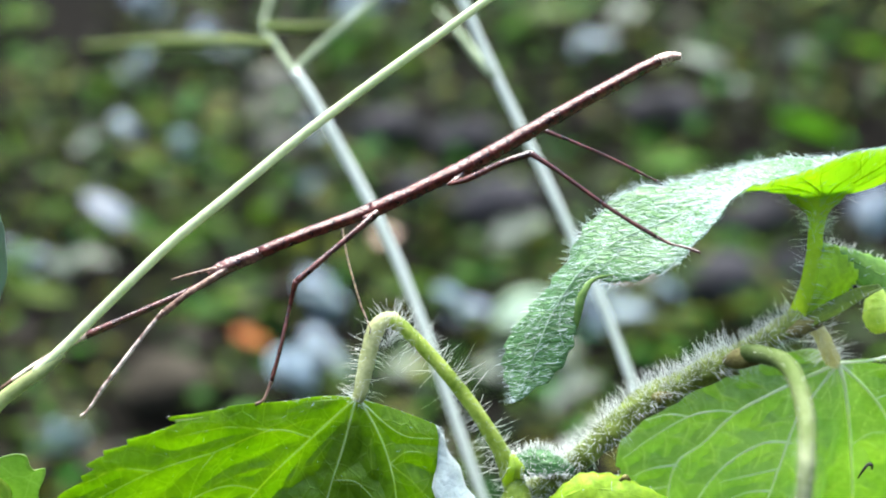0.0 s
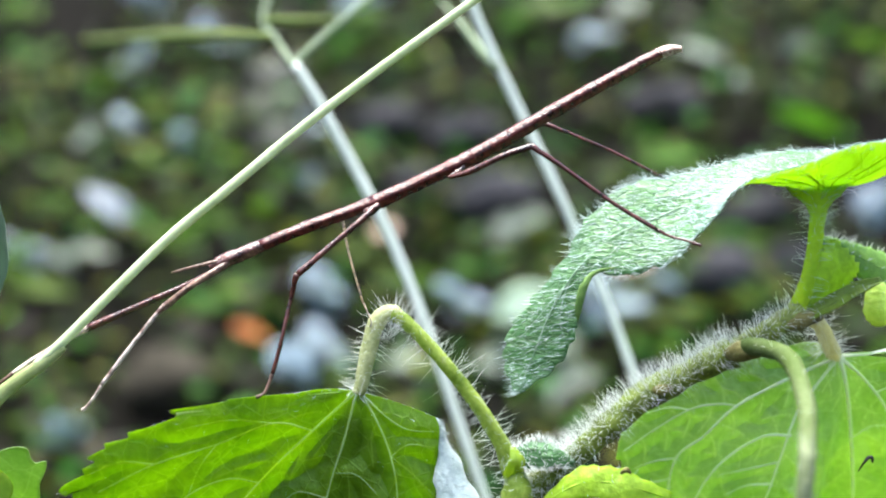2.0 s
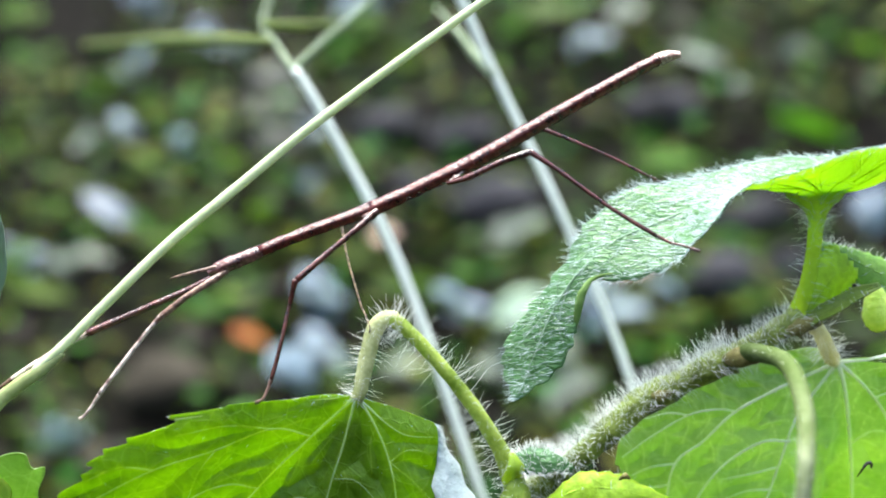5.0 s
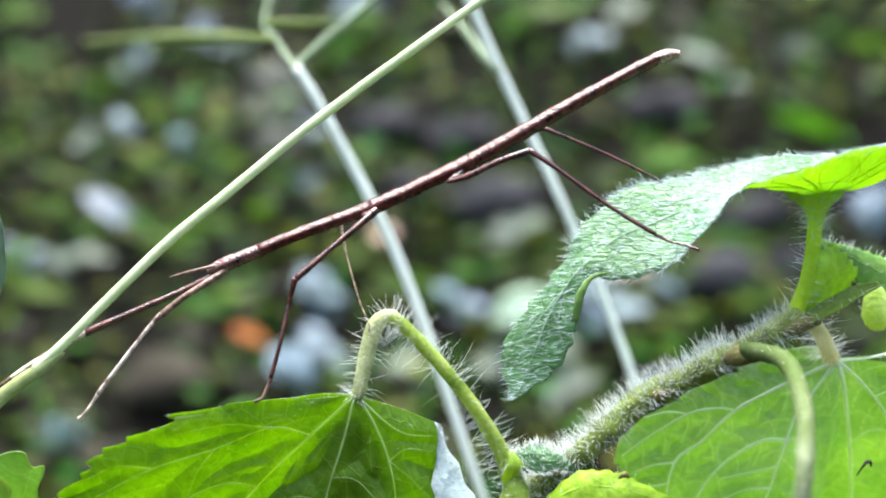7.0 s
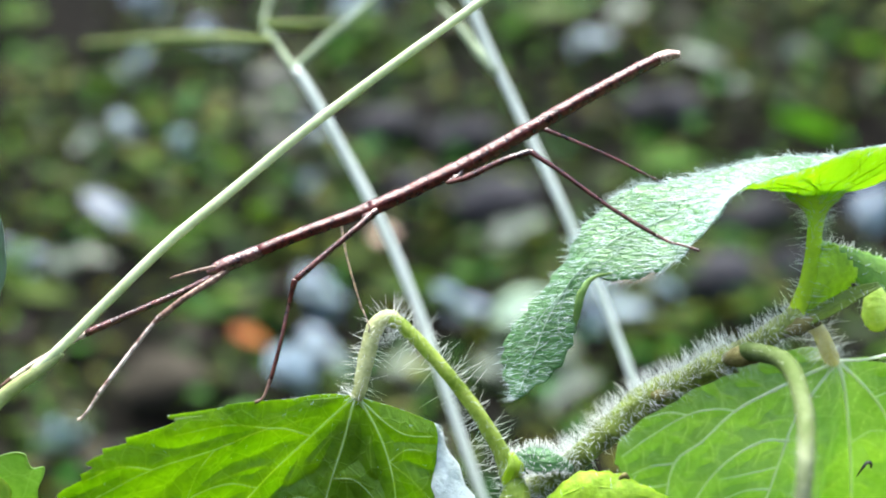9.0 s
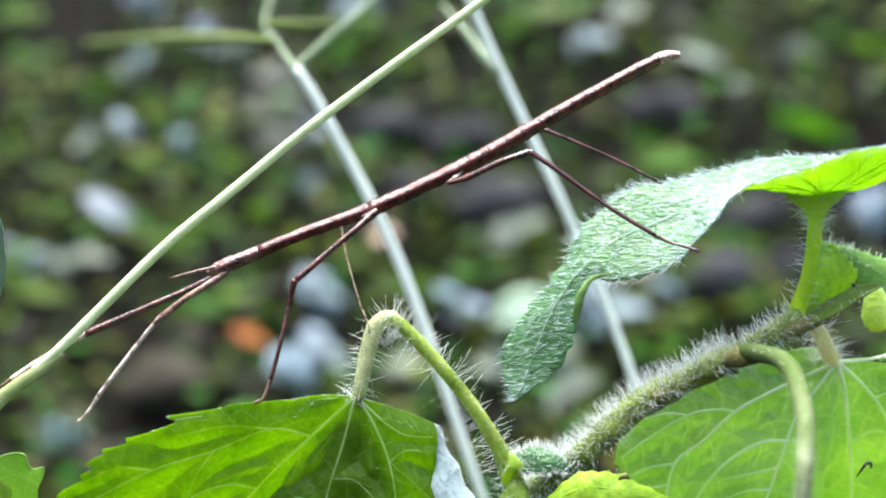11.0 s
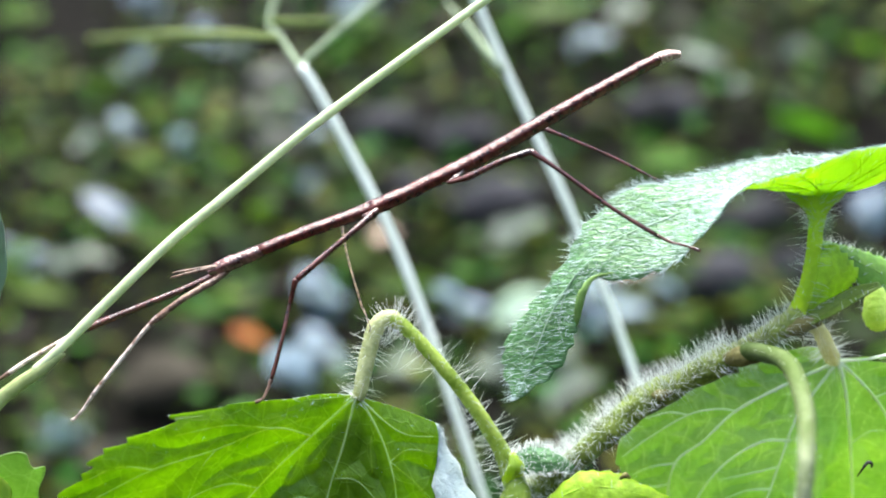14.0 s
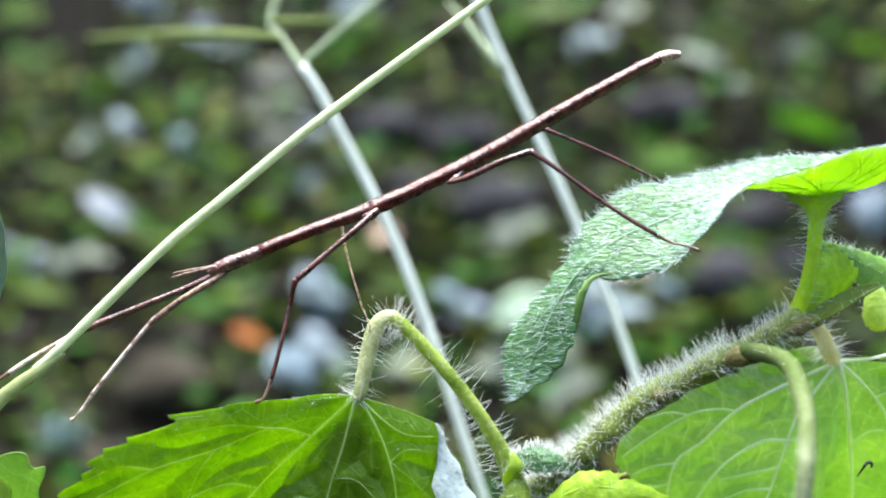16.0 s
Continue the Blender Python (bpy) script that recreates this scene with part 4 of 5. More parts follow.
# large leaf seen from below
big_depth = lambda u, w: 0.002 - (0.16 + 0.34 * smooth((u + 0.0005) / 0.004)) * w + 7.0 * w * w * smooth(-w / 0.01) + 1.5 * u * u
big_base = (0.06514, 0.00800, 0.33143)
big_leaf = veined_leaf("leaf", big_base, [(3.7, 12.5), (4.5, 7.8), (3.5, 3.6), (13.6, 1.8), (58.3, 0.9), (348.0, 23.3), (325.1, 42.6), (303.3, 62.8), (284.5, 68.6), (253.7, 48.3), (228.4, 43.7), (214.2, 41.6), (206.8, 39.4), (199.8, 35.8), (192.6, 28.0), (183.9, 17.4), (169.2, 8.3), (146.8, 4.3), (118.4, 0.9)],
    big_depth, [
    (1.3, [(0.60, -0.17), (2.85, -6.30), (5.56, -16.03), (8.92, -28.77), (16.11, -59.07)]),
    (0.9, [(0.24, -0.36), (-5.49, -8.97), (-7.74, -16.96), (-9.56, -25.13), (-13.80, -42.02)]),
    (1.0, [(0.22, -0.17), (-7.77, -3.87), (-15.93, -8.51), (-21.28, -14.03), (-25.38, -17.61), (-26.48, -24.28), (-25.16, -31.55)]),
    (0.6, [(-15.93, -8.51), (-19.25, -8.24), (-23.91, -9.27), (-29.88, -13.12), (-34.49, -16.83)]),
    (0.5, [(-23.91, -9.27), (-27.23, -8.90), (-30.97, -9.94)]),
    (0.9, [(-6.55, -13.74), (-11.30, -13.96), (-17.23, -18.03), (-21.19, -24.21), (-24.03, -34.70)]),
    (0.5, [(-25.36, -17.91), (-29.63, -18.68), (-33.39, -20.48)]),
    (0.5, [(-26.13, -21.70), (-29.46, -22.47), (-32.82, -22.53)]),
    (0.5, [(-8.11, -18.48), (-13.29, -19.83), (-18.02, -20.89)]),
    (0.5, [(-8.78, -22.56), (-13.09, -22.89), (-16.83, -24.67)]),
    (1.0, [(0.79, -0.17), (5.62, -4.25), (10.27, -9.51), (16.77, -19.47), (28.01, -41.56)]),
    (0.9, [(0.95, 0.02), (5.04, 0.32), (10.55, 1.01), (18.41, -3.27)]),
    (0.5, [(7.56, -6.33), (12.15, -5.31), (19.87, -8.50)]),
    (0.4, [(5.31, -14.93), (8.08, -12.74), (11.01, -12.53)])], [UPPER, UNDER_PALE], weed,
    "broad leaf with pale raised veins, seen from below", 0.0008, 20, 5, ribs=PALEVEIN, girth=1.5, puff=0.0013, lumps=0.0001, pinch=0.0030)
bm = bmesh.new()
tube(bm, [(0.06709, 0.00400, 0.31324), (0.06770, 0.00300, 0.31469), (0.06843, 0.00300, 0.31560), (0.06907, 0.00300, 0.31551), (0.06939, 0.00400, 0.31471)], [0.0001, 0.00025, 0.0003, 0.00015], 5, 6)
tagged(part("speck", bm, MARK, big_leaf, "small dark comma-shaped speck"))
bm = bmesh.new()
tube(bm, [(0.02704, -0.00800, 0.31489), (0.02769, -0.00900, 0.31558), (0.02852, -0.00800, 0.31498)], [0.0002, 0.0005, 0.0002], 5, 8, 0.3)
part("bud_scar", bm, NODE, weed, "dark brown scar")

# arching leaf that carries the insect's hind feet
near_edge = [(0.07491, -0.00600, 0.36776), (0.06633, -0.00820, 0.36576), (0.06004, -0.00900, 0.36415), (0.05314, -0.00900, 0.36173), (0.04588, -0.00750, 0.35904), (0.04122, -0.00600, 0.35359), (0.03622, -0.00450, 0.34797),
             (0.03059, -0.00380, 0.34576), (0.02334, -0.00220, 0.34510), (0.02095, -0.00300, 0.33944), (0.02024, -0.00300, 0.33482), (0.01702, -0.00220, 0.33013), (0.01153, -0.00150, 0.32614)]
mid_line = [(0.07775, 0.00200, 0.36263), (0.06776, 0.00200, 0.35863), (0.05985, 0.00100, 0.35690), (0.05472, 0.00000, 0.35801), (0.04914, 0.00200, 0.35963), (0.04252, 0.00300, 0.35849), (0.03506, 0.00200, 0.35463),
            (0.02754, 0.00000, 0.35189), (0.02183, -0.00300, 0.34743), (0.01679, -0.00500, 0.34086), (0.01466, -0.00400, 0.33507), (0.01296, -0.00300, 0.33056), (0.01141, -0.00200, 0.32619)]
far_edge = [(0.07981, 0.00780, 0.36669), (0.07183, 0.00910, 0.36604), (0.06470, 0.01040, 0.36575), (0.05715, 0.01040, 0.36556), (0.04839, 0.00910, 0.36378), (0.04018, 0.00780, 0.36165), (0.03088, 0.00590, 0.35989),
            (0.02345, 0.00390, 0.35449), (0.01889, 0.00200, 0.34737), (0.01340, 0.00130, 0.34031), (0.00978, 0.00130, 0.33488), (0.00957, 0.00070, 0.33041), (0.01136, -0.00130, 0.32611)]


def arching_leaf():
    a, b, c = (spline(line, 8) for line in (near_edge, mid_line, far_edge))
    grid = []
    for i in range(len(a)):
        row = []
        saw = ((i * 0.21) % 1.0 - 0.5) * 0.0009 * (1 if i > 20 else 0.4)
        for j in range(17):
            t = j / 16 * 2
            p = a[i].lerp(b[i], t) if t < 1 else b[i].lerp(c[i], t - 1)
            soft = (a[i] * (1 - j / 16) ** 2 + b[i] * (2 * (1 - j / 16) * j / 16) + c[i] * (j / 16) ** 2)
            p = p.lerp(soft, 0.45).lerp(a[i].lerp(c[i], j / 16), 0.75 * smooth((i - 54) / 18))
            out = (a[i] - c[i])
            if out.length > 1e-9:
                p = p + out.normalized() * (saw * ((j / 8 - 1) ** 5) * -1)
            p = p + Vector((0, 0.4, 1)) * (0.0005 * noise.noise(p * 160) + 0.00025 * noise.noise(p * 500))
            row.append(p)
        grid.append(row)
    bm = bmesh.new()
    nrm = sheet(bm, grid, 0.0002, upper=1, under=0)
    nrm = [[-q for q in row] for row in nrm]
    bm.faces.ensure_lookup_table()
    for i in range(len(grid) - 1):
        for j in range(16):
            k = 2 * (i * 16 + j)
            # lit near half gets its own brighter materials, the rest duller ones
            if j < 8 and i < 34:
                bm.faces[k + 1].material_index = 3
            else:
                bm.faces[k].material_index = 2
    ob = part("leaf", bm, [DOWNY, GLOW, UNDER, UPPER], weed, "arching downy leaf with a drooping tip")
    rng = random.Random(31)
    bm = bmesh.new()
    for _ in range(9000):
        i, j = rng.uniform(0, len(grid) - 1.01), rng.choice([rng.uniform(0, 16)] * 12 + [0, 16])
        i0, j0 = int(i), min(15, int(j))
        if (i0 < 30 and j0 < 9 and rng.random() < 0.8) or rng.random() < 0.86 * smooth((i0 - 46) / 20):
            continue
        p = grid[i0][j0].lerp(grid[i0 + 1][j0], i - i0).lerp(grid[i0][j0 + 1].lerp(grid[i0 + 1][j0 + 1], i - i0), j - j0)
        n = nrm[i0][j0] * (1 if rng.random() < 0.85 else -1)
        rim = j in (0, 16)
        if rim and i0 > 50:
            continue
        side = (grid[i0][0] - grid[i0][16]).normalized() * (1 if j == 0 else -1) if rim else Vector((0, 0, 0))
        way = (n * (0.6 if rim else 0.5) + side * rng.uniform(0.2, 1) + Vector((rng.gauss(-1.0, 0.35), rng.gauss(0, 0.3), rng.gauss(-0.25, 0.3)))).normalized()
        hair(bm, p, way, rng.uniform(0.0007, 0.0017), 0.000034, Vector((rng.gauss(-0.9, 0.25), 0, rng.gauss(-0.2, 0.2))))
    for _ in range(520):
        i, j = rng.randrange(2, len(grid) - 36), rng.choice((0, 16, 16))
        side = (grid[i][0] - grid[i][16]).normalized() * (1 if j == 0 else -1)
        p = grid[i][j].lerp(grid[i + 1][j], rng.random())
        way = (side + Vector((rng.gauss(-0.3, 0.4), rng.gauss(0, 0.3), rng.gauss(-0.6 if j == 0 and i < 34 else 0.5, 0.4)))).normalized()
        hair(bm, p, way, rng.uniform(0.0010, 0.0024), 0.00002, Vector((rng.gauss(-0.3, 0.3), 0, rng.gauss(0, 0.3))))
    part("hairs", bm, DOWN, ob, "dense short white down", kind="stuff")
    for way_up in ([(15, 7), (14, 5), (11, 3), (8, 0)], [(16, 7), (17, 5), (18, 3), (18, 0)], [(17, 7), (20, 6), (25, 5), (31, 4)], [(14, 7), (9, 6), (4, 4)], [(17, 6), (21, 3), (24, 0)], [(11, 5), (6, 3), (3, 0)], [(20, 6), (26, 3), (29, 0)]):
        bm = bmesh.new()
        tube(bm, [grid[i][j] - nrm[i][j] * 0.00012 for i, j in way_up], [0.00013, 0.0001, 0.00006], 6, 6)
        part("vein", bm, LIMEVEIN, ob)
    bm = bmesh.new()
    tube(bm, [(0.02659, -0.00400, 0.34647), (0.02355, -0.00350, 0.34566), (0.02194, -0.00370, 0.34372), (0.02124, -0.00360, 0.34168), (0.02093, -0.00320, 0.33945), (0.02081, -0.00260, 0.33764)],
         [0.0001, 0.0003, 0.0006, 0.0007, 0.0005, 0.0001], 8, 10, 0.3, 0.5)
    part("rolled_margin", bm, ROLL, ob, "green rolled-under margin")
    bm = bmesh.new()
    along = [i * 8 for i in (2, 4, 6, 7, 8, 9, 10, 11)] + [len(grid) - 2]
    tube(bm, [grid[i][8] + nrm[i][8] * 0.0001 for i in along], [0.0002, 0.00014, 0.00008], 4, 6)
    part("vein", bm, DOWNVEIN, ob)
    for i0, i1, j1 in ((14, 26, 15), (26, 40, 15), (40, 54, 15), (56, 68, 14), (14, 26, 1), (24, 40, 1), (40, 52, 1), (54, 66, 2), (66, 80, 2), (68, 82, 14)):
        bm = bmesh.new()
        line = []
        for k in range(5):
            t = k / 4
            i, j = round(i0 + (i1 - i0) * t), round(8 + (j1 - 8) * t)
            line.append(grid[i][j] + nrm[i][j] * 0.00008)
        tube(bm, line, [0.00014, 0.0001, 0.00006], 4, 5)
        part("vein", bm, DOWNVEIN, ob)


arching_leaf()


def small_blade(name, line, widths, material, label, across, cup=0.3, teeth=0, steps=6, down=0.0, seed=0):
    """A small leaf along a curve; across is the direction of its width, cup bends its sides."""
    path = spline(line, steps)
    k = len(path) - 1
    across = Vector(across).normalized()
    grid = []
    for i, (q, tan, _, _) in enumerate(frames_of(path)):
        u = i / k * (len(widths) - 1)
        j = min(int(u), len(widths) - 2)
        w = widths[j] + (widths[j + 1] - widths[j]) * (u - j)
        side = (across - across.dot(tan) * tan).normalized()
        nn = tan.cross(side)
        w *= 1 + (0.22 * ((i * 0.37) % 1 - 0.5) if teeth else 0)
        grid.append([q + side * (w * s) + nn * (cup * w * s * s) + nn * (0.0003 * noise.noise(q * 300 + Vector((s, seed, 0)))) for s in (-1, -0.75, -0.5, -0.25, 0, 0.25, 0.5, 0.75, 1)])
        if teeth and i == k:
            grid[-1] = [p + tan * (0.0007 * (s % 2)) for s, p in enumerate(grid[-1])]
    bm = bmesh.new()
    nrm = sheet(bm, grid, 0.0002, upper=0, under=0)
    ob = part(name, bm, material, weed, label)
    bm = bmesh.new()
    tube(bm, [grid[min(k, round(k * t))][4] for t in (0, 0.25, 0.5, 0.75, 1)], [0.0003, 0.0002, 0.0001], 4, 5)
    part("vein", bm, material, ob)
    if down:
        rng = random.Random(seed)
        bm = bmesh.new()
        for _ in range(int(down)):
            i, j = rng.randrange(k), rng.choice((0, 8, rng.randrange(9)))
            way = (nrm[i][j] * rng.choice((1, -1)) + Vector((rng.gauss(0, .4), rng.gauss(0, .3), rng.gauss(0.2, .4)))).normalized()
            hair(bm, grid[i][j], way, rng.uniform(0.0006, 0.0019), 0.000045, Vector((rng.gauss(0, .3), 0, rng.gauss(0, .3))))
        part("hairs", bm, HAIR, ob, "short white down", kind="stuff")
    return ob


BUD = surface("bright bud leaf", (0.46, 0.66, 0.10), (0.74, 0.88, 0.30), 260, 1200, 0.4, 0.8, 0.5, glow_tint=(1.3, 1.2, 0.7))
MIDLEAF = surface("mid green young leaf", (0.075, 0.20, 0.014), (0.20, 0.37, 0.05), 150, 900, 0.5, 0.8, 0.4, glow_tint=(1.8, 1.8, 0.6), span=(0.58, 1.02))
small_blade("young_leaf", [(0.05796, 0.00000, 0.34001), (0.05994, 0.00000, 0.34307), (0.06219, 0.00000, 0.34595), (0.06450, 0.00050, 0.34838)], [0.0012, 0.0030, 0.0041, 0.0036],
            OLIVE, "folded olive-green young leaf with a toothed edge", (0.8, 0.25, -0.55), 0.25, 1, 10, 30, 21)
small_blade("young_leaf", [(0.06030, 0.00600, 0.35120), (0.06495, 0.00800, 0.34963), (0.06992, 0.00900, 0.34728), (0.07682, 0.01000, 0.34397)], [0.0006, 0.0018, 0.0033, 0.0042],
            MIDLEAF, "dark green downy young leaf", (-0.15, 0.35, 1), -0.3, 1, 10, 280, 22)
small_blade("young_leaf", [(0.05796, 0.00000, 0.33875), (0.06174, 0.00000, 0.34064), (0.06609, 0.00100, 0.34286), (0.07044, 0.00300, 0.34434)], [0.0012, 0.0013, 0.0012, 0.0005],
            OLIVESTEM, "narrow folded green young leaf", (-0.4, 0.5, 0.7), 0.5, 0, 8, 25, 23)
stalk("bud_leaf", [(0.07139, 0.00800, 0.34393), (0.07116, 0.00700, 0.34266), (0.07110, 0.00650, 0.34082), (0.07119, 0.00650, 0.33897), (0.07151, 0.00750, 0.33762), (0.07167, 0.00800, 0.33712)], [0.0007, 0.0017, 0.0023, 0.0025, 0.0016, 0.0003],
      BUD, 50, 0.001, 24, "small bright yellow-green bud leaf")
small_blade("young_leaf", [(0.01008, 0.00200, 0.31603), (0.01314, 0.00000, 0.31724), (0.01666, -0.00100, 0.31712), (0.02052, 0.00000, 0.31571)], [0.0012, 0.0024, 0.0024, 0.0010],
            DOWNY, "curled downy leaflet at the stem's fork", (0.1, 0.6, 0.7), -0.6, 1, 8, 1000, 25)
small_blade("young_leaf", [(0.01569, -0.00200, 0.30907), (0.02173, -0.00400, 0.31281), (0.02778, -0.00500, 0.31246), (0.03498, -0.00400, 0.31033)], [0.0010, 0.0026, 0.0028, 0.0012],
            OLIVE, "yellow-green young leaf at the fork", (0.1, -0.4, -0.9), 0.2, 1, 8, 60, 26)
small_blade("young_leaf", [(0.01049, 0.00100, 0.31121), (0.01089, 0.00000, 0.31319), (0.01147, -0.00100, 0.31560), (0.01089, 0.00000, 0.31769)], [0.0006, 0.0016, 0.0014, 0.0005],
            YOUNG, "small yellow stipule beside the stalk", (1, 0.2, 0), 0.3, 0, 8, 30, 27)


# ---- weed at the edge of the view ----
def edge_weed():
    ob = thing("leafy_weed", (-0.11, 0.02, bank_height(-0.11, 0.02)), "green weed with toothed leaves beside the grass", "plant")
    bm = bmesh.new()
    tube(bm, [(-0.11, 0.02, -0.01), (-0.108, 0.02, 0.15), (-0.104, 0.016, 0.27), (-0.1, 0.012, 0.36)], [0.002, 0.0018, 0.0014, 0.0008], 8, 10, 0.1)
    part("stem", bm, STEM, ob)
    d = lambda u, w: -0.7 * w + 2 * u * u
    for base, lobes, mat in (((-0.08228, 0.01000, 0.35009), [(45.4, 12.2), (28.0, 10.8), (0.0, 9.2), (329.8, 9.5), (305.0, 10.6), (266.9, 14.8), (236.0, 14.1), (186.9, 7.9), (94.6, 8.3)], [PALEGREEN, PALEGREEN]),
                             ((-0.07736, 0.00400, 0.30976), [(52.9, 8.7), (37.3, 13.4), (28.1, 13.0), (23.8, 13.2), (22.6, 14.8), (8.6, 12.2), (357.1, 11.4), (323.2, 10.8), (272.6, 13.1), (232.3, 13.8), (180.2, 8.3), (94.7, 8.2)], [UPPER, UNDER_PALE])):
        bm = bmesh.new()
        g = lobed_blade(base, lobes, d, 220, 14, 0.0011, 20, 0.0003, 7)
        sheet(bm, [r[::-1] for r in g], 0.0002, closed=True)
        part("leaf", bm, mat, ob)
        bm = bmesh.new()
        end = Vector((-0.1065, 0.019, base[2] - 0.03))
        tube(bm, [end, (end + Vector(base)) / 2 + Vector((0, 0, 0.004)), Vector(base)], [0.0009, 0.0008], 6, 8)
        part("leaf_stalk", bm, STEM, ob)
    bm = bmesh.new()
    grid = [[Vector((-0.07146, 0.00000, 0.31319)).lerp(Vector((-0.06948, 0.00000, 0.30914)), t / 6) + Vector((0.0016 * s * math.sin(0.4 + t * 0.4), -0.0004 * s * s, 0.001 * s)) for s in (-1, -0.5, 0, 0.5, 1)] for t in range(7)]
    sheet(bm, grid, 0.0002, upper=0, under=0)
    part("leaf", bm, YOUNG, ob, "small yellow-green leaf")


edge_weed()


# ---- the stick insect ----
insect = thing("stick_insect", (-0.01206, 0.00000, 0.35621), "slender red-brown stick insect straddling two leaves", "insect")


def body_piece(name, points, radii, material=None, label="", rough=0.1, seed=0):
    bm = bmesh.new()
    tube(bm, points, [r * 1.10 for r in radii], 8, 16, rough, 0.9, seed, 0.8)
    return part(name, bm, material or CUTICLE, insect, label)


body_piece("head", [(-0.03727, -0.00100, 0.34633), (-0.03574, -0.00100, 0.34704), (-0.03368, -0.00100, 0.34794), (-0.03225, -0.00100, 0.34839)], [0.0005, 0.0010, 0.0011, 0.0010], HEADSKIN, "glossy red-brown head", 0.08, 1)
body_piece("prothorax", [(-0.03279, -0.00100, 0.34830), (-0.03082, -0.00100, 0.34910), (-0.02885, -0.00100, 0.34991)], [0.0010, 0.00100, 0.0009], HEADSKIN, "", 0.08, 2)
body_piece("mesothorax", [(-0.02920, -0.00100, 0.34982), (-0.02191, -0.00050, 0.35278), (-0.01566, 0.00000, 0.35504), (-0.01098, 0.00000, 0.35675)], [0.0009, 0.00092, 0.00095, 0.00115], CUTICLE, "", 0.12, 3)
body_piece("metathorax", [(-0.01161, 0.00000, 0.35648), (-0.00576, 0.00000, 0.35909), (-0.00126, 0.00000, 0.36125), (0.00198, 0.00000, 0.36269)], [0.00118, 0.00105, 0.00108, 0.00125], CUTICLE, "", 0.12, 4)
spots = [(0.00144, 0.00000, 0.36242), (0.00459, 0.00000, 0.36404), (0.00774, 0.00000, 0.36575), (0.01296, 0.00000, 0.36872), (0.01809, 0.00000, 0.37169), (0.02304, 0.00000, 0.37448), (0.02754, 0.00000, 0.37691), (0.03114, 0.00000, 0.37889), (0.03429, 0.00000, 0.38042)]
girth = [0.00126, 0.00123, 0.00118, 0.00114, 0.00108, 0.00104, 0.00100, 0.00096, 0.00092]
for k in range(8):
    p, q = Vector(spots[k]), Vector(spots[k + 1])
    body_piece("abdomen_segment", [p, p.lerp(q, 0.12), p.lerp(q, 0.5), p.lerp(q, 0.88), q + (q - p) * 0.02],
               [girth[k] * 1.03, girth[k] * 0.98, girth[k] * 0.94, girth[k + 1] * 0.98, girth[k + 1] * 1.05], CUTICLE, "", 0.08, 5 + k)
body_piece("tail_tip", [(0.03294, 0.00000, 0.37979), (0.03411, 0.00000, 0.38033), (0.03582, 0.00000, 0.38096), (0.03771, 0.00000, 0.38114)], [0.0006, 0.00092, 0.00082, 0.00045], TAIL, "pinkish blunt tail tip", 0.1, 15)


def leg(name, femur, tibia, tarsus, r, material, tip_material=None, label="", shin=None):
    """A leg: femur from the body, then tibia and jointed foot as its own pieces."""
    bm = bmesh.new()
    tube(bm, femur, [r * 0.7, r * 1.2, r, r * 1.25], 8, 12, 0.12, 0.9, keel=0.6)
    ob = part(name, bm, material, insect, label, pivot=femur[0])
    bm = bmesh.new()
    tube(bm, tibia, [r * 1.15, r * 0.75, r * 0.7, r * 0.8], 8, 8, 0.12)
    part("tibia", bm, shin or material, ob)
    bm = bmesh.new()
    tube(bm, tarsus, [r * 0.7, r * 0.5, r * 0.45, r * 0.6], 6, 8, 0.15)
    part("foot", bm, tip_material or material, ob)
    return ob


fore_leg = leg("fore_leg", [(-0.03350, 0.00000, 0.34730), (-0.03603, -0.00250, 0.34530), (-0.04055, -0.00400, 0.34231), (-0.04417, -0.00400, 0.33940)], [(-0.04408, -0.00400, 0.33958), (-0.04611, -0.00400, 0.33746), (-0.05027, -0.00400, 0.33216), (-0.05406, -0.00400, 0.32712)],
               [(-0.05406, -0.00400, 0.32712), (-0.05530, -0.00400, 0.32518), (-0.05645, -0.00400, 0.32376), (-0.05716, -0.00400, 0.32323)], 0.00046, FORELEG, SHIN, "mottled pale fore leg reaching down", SHIN)
far_fore_leg = leg("fore_leg", [(-0.03050, 0.00060, 0.34919), (-0.03924, 0.00200, 0.34446), (-0.04759, 0.00200, 0.34083), (-0.05759, 0.00200, 0.33647)], [(-0.05740, 0.00200, 0.33665), (-0.06132, 0.00200, 0.33442), (-0.06546, 0.00100, 0.33190), (-0.06876, 0.00000, 0.32946)],
                   [(-0.06876, 0.00000, 0.32946), (-0.07056, 0.00000, 0.32825), (-0.07326, 0.00000, 0.32640), (-0.07506, 0.00000, 0.32550)], 0.00050, LEGSKIN, FORELEG, "fore leg stretched out behind the grass stem", SHIN)
leg("middle_leg", [(-0.01135, -0.00150, 0.35599), (-0.01237, -0.00250, 0.35454), (-0.01802, -0.00400, 0.34965), (-0.02286, -0.00500, 0.34543)], [(-0.02304, -0.00500, 0.34552), (-0.02403, -0.00400, 0.34170), (-0.02547, -0.00450, 0.33511), (-0.02688, -0.00450, 0.32982)],
    [(-0.02688, -0.00450, 0.32982), (-0.02747, -0.00470, 0.32826), (-0.02814, -0.00500, 0.32687), (-0.02937, -0.00500, 0.32618)], 0.00046, LEGSKIN, FORELEG)
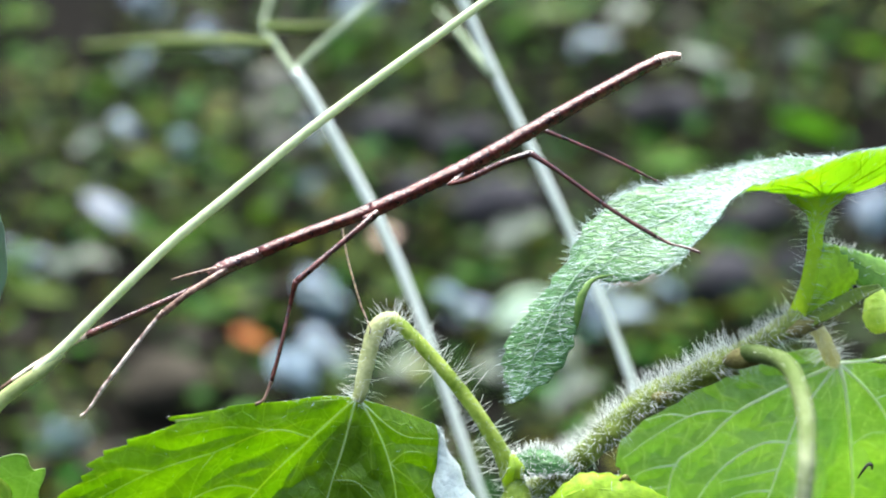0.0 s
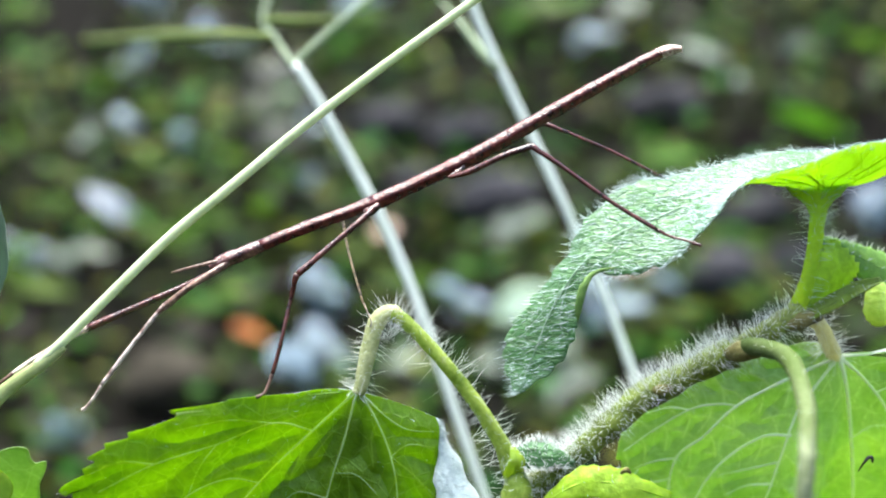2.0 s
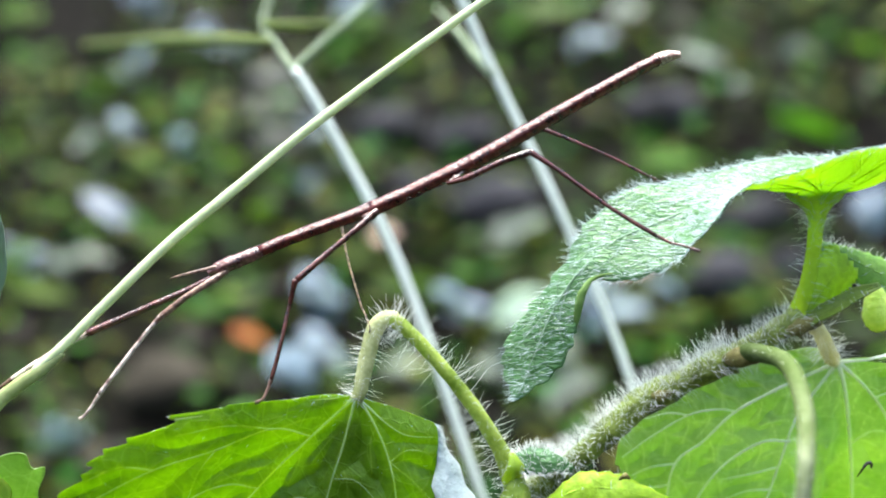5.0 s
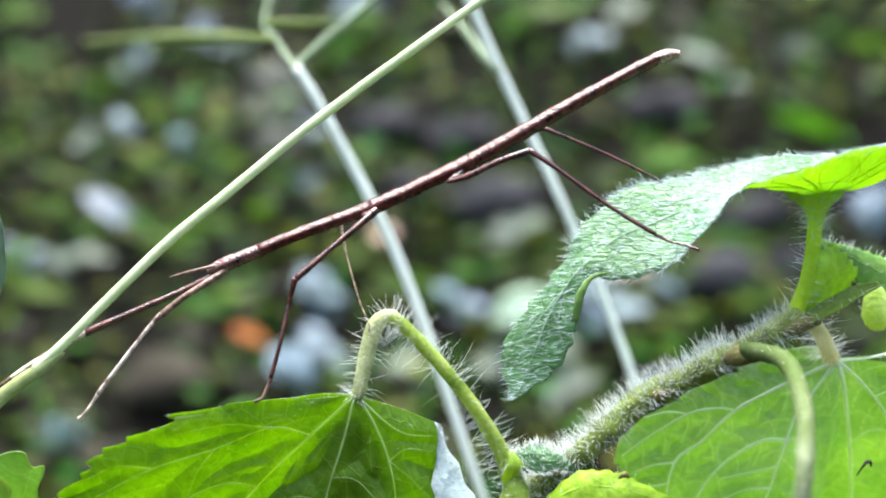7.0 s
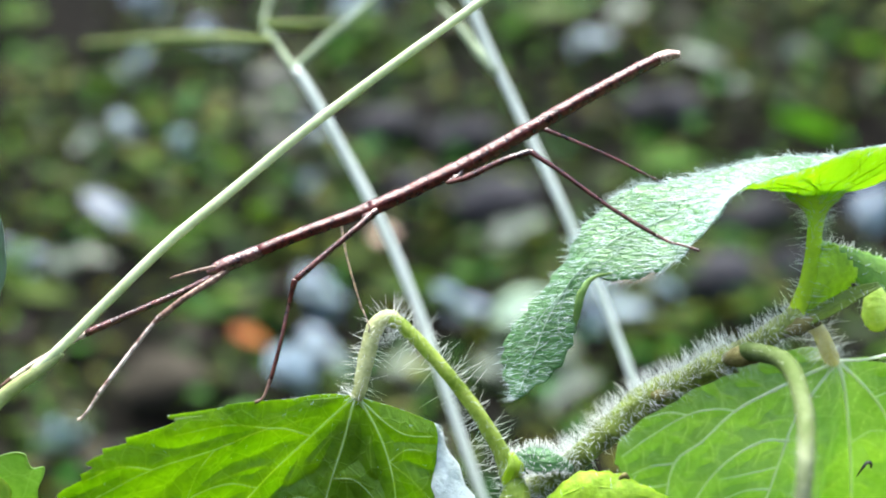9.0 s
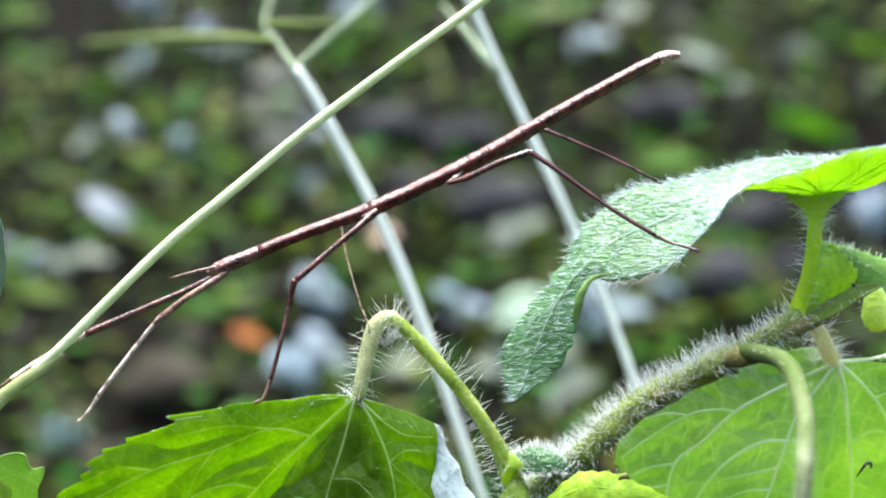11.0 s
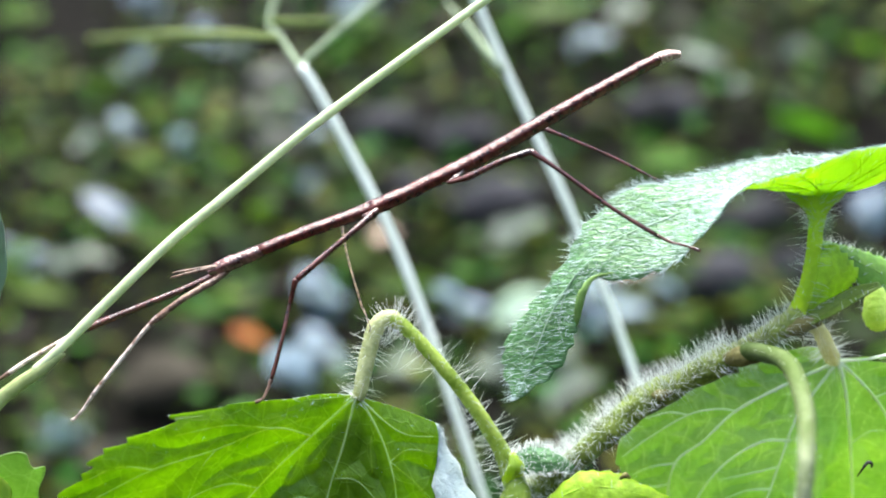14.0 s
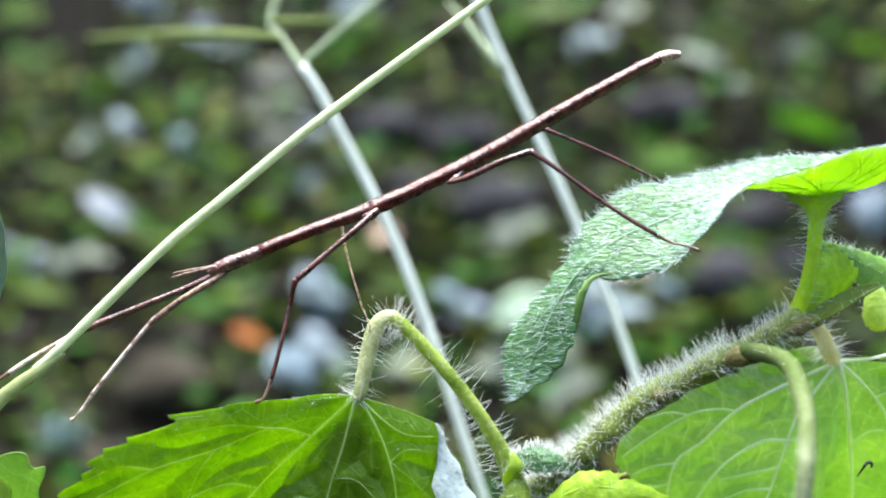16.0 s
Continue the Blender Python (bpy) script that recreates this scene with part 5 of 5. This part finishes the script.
leg("middle_leg", [(-0.01169, 0.00150, 0.35662), (-0.01320, 0.00400, 0.35651), (-0.01549, 0.00800, 0.35569), (-0.01713, 0.01000, 0.35480)], [(-0.01713, 0.01000, 0.35480), (-0.01589, 0.00700, 0.34916), (-0.01430, 0.00400, 0.34413), (-0.01308, 0.00200, 0.34055)],
    [(-0.01299, 0.00200, 0.34055), (-0.01225, -0.00050, 0.33924), (-0.01160, -0.00240, 0.33785), (-0.01170, -0.00265, 0.33700)], 0.00020, BANDED, BANDED)
leg("hind_leg", [(0.00081, -0.00130, 0.36065), (0.00408, -0.00300, 0.36154), (0.00888, -0.00500, 0.36372), (0.01348, -0.00600, 0.36523)], [(0.01330, -0.00600, 0.36531), (0.01759, -0.00600, 0.36251), (0.02590, -0.00600, 0.35656), (0.03290, -0.00600, 0.35228)],
    [(0.03290, -0.00600, 0.35228), (0.03501, -0.00650, 0.35122), (0.03721, -0.00740, 0.35061), (0.03935, -0.00800, 0.34983)], 0.00046, LEGSKIN, LEGSKIN)
leg("hind_leg", [(0.00145, 0.00150, 0.36278), (0.00605, 0.00400, 0.36494), (0.01171, 0.00700, 0.36867), (0.01661, 0.00800, 0.36997)], [(0.01661, 0.00800, 0.36997), (0.02207, 0.00850, 0.36786), (0.02774, 0.00900, 0.36547), (0.03250, 0.00950, 0.36315)],
    [(0.03250, 0.00950, 0.36315), (0.03446, 0.01000, 0.36224), (0.03587, 0.01000, 0.36158), (0.03728, 0.01000, 0.36111)], 0.00034, LEGSKIN, LEGSKIN)
body_piece("coxa", [(0.00305, -0.00040, 0.36249), (0.00197, -0.00110, 0.36137), (0.00054, -0.00130, 0.36056)], [0.0005, 0.0006, 0.00025], LEGSKIN, "", 0.2, 21)
body_piece("coxa", [(-0.01291, -0.00080, 0.35529), (-0.01155, -0.00120, 0.35546), (-0.01039, -0.00100, 0.35636)], [0.0004, 0.0007, 0.0005], LEGSKIN, "", 0.2, 22)


def antenna(points):
    bm = bmesh.new()
    tube(bm, points, [0.00028, 0.00022, 0.00012], 6, 8, 0.15)
    return part("antenna", bm, FORELEG, insect, "pale short antenna", pivot=points[0])


antenna_low = antenna([(-0.03591, -0.00160, 0.34741), (-0.03870, -0.00200, 0.34670), (-0.04093, -0.00200, 0.34617), (-0.04307, -0.00200, 0.34554)])
antenna_high = antenna([(-0.03593, -0.00040, 0.34748), (-0.03888, 0.00000, 0.34676), (-0.04104, 0.00000, 0.34622), (-0.04302, 0.00000, 0.34568)])

# ---- what moves ----
SWAY_LEFT = [
    (0.0, -0.26),
    (0.5, 0.22),
    (1.0, -0.16),
    (1.5, -0.28),
    (2.0, -0.33),
    (2.5, -0.86),
    (3.0, -0.44),
    (3.5, -1.48),
    (4.0, -1.02),
    (6.5, 0.00),
    (7.0, 0.00),
    (7.5, -1.07),
    (8.0, -0.54),
    (8.5, 0.58),
    (9.0, -0.08),
    (11.5, 0.05),
    (12.0, -0.05),
    (12.5, 0.11),
    (13.0, 0.23),
    (13.5, -0.48),
    (14.0, 0.52),
    (14.5, 0.76),
    (15.0, 0.73),
    (15.5, 0.33),
    (16.0, 0.65)]
SWAY_RIGHT = [
    (0.0, -0.49),
    (0.5, 0.16),
    (1.0, -0.37),
    (1.5, -0.22),
    (2.0, -0.24),
    (2.5, -0.73),
    (3.0, -0.45),
    (3.5, -1.41),
    (4.0, -1.05),
    (6.5, -0.24),
    (7.0, 0.00),
    (7.5, -1.17),
    (8.0, -0.61),
    (8.5, 0.24),
    (9.0, -0.10),
    (11.5, 0.08),
    (12.0, -0.21),
    (12.5, 0.13),
    (13.0, 0.16),
    (13.5, -0.44),
    (14.0, 0.44),
    (14.5, 0.76),
    (15.0, 0.74),
    (15.5, 0.42),
    (16.0, 0.54)]
# seconds, shift across, shift up, degrees of turn
FORE_ROWS = [
    (0, 0.0004, 0.00105, 0), (1, 0.0003, 0.0008, 0), (2, 0.0004, 0.0009, 0), (3, 0.0005, 0.0007, 0), (4, 0.0004, 0.0005, 0), (6.5, 0.0001, 0.00025, 0),
    (9, 0.0001, 0.00015, 0), (12, 0.0001, 0, 0), (13.1, 0.0001, -0.0001, 0), (13.2, -0.0002, -0.0002, 0.6), (13.3, -0.0005, -0.0003, 1.2), (14, -0.0005, -0.0004, 1.2), (16, -0.0006, -0.0004, 1.3)]
FAR_FORE_TURN = [(0, 0.0), (4, 0.0), (9, 0.0), (13.1, 0.1), (13.3, 1.2), (14, 1.4), (16, 1.4)]
ANTENNA_TURN = [(0, 0.0), (9, 0.0), (13.0, 0.0), (13.5, 2.5), (14, 5.0), (16, 4.5)]
NEAR_SWAY = [(0, 0.05), (1.5, -0.15), (3, -0.1), (4, 0.05), (7, 0.0), (9, 0.0), (12, 0.02), (14, 0.1), (16, 0.1)]


def motions():
    def turning(ob, rows):
        x, y, z = ob.location
        walk(ob, [(t, pose(x, y, z, 0, a, 0)) for t, a in rows])
    turning(culm_left, SWAY_LEFT)
    turning(culm_right, SWAY_RIGHT)
    x, y, z = fore_leg.location
    walk(fore_leg, [(t, pose(x + dx, y, z + dz, 0, a, 0)) for t, dx, dz, a in FORE_ROWS])
    turning(far_fore_leg, FAR_FORE_TURN)
    turning(antenna_high, ANTENNA_TURN)
    turning(near_grass, NEAR_SWAY)


motions()
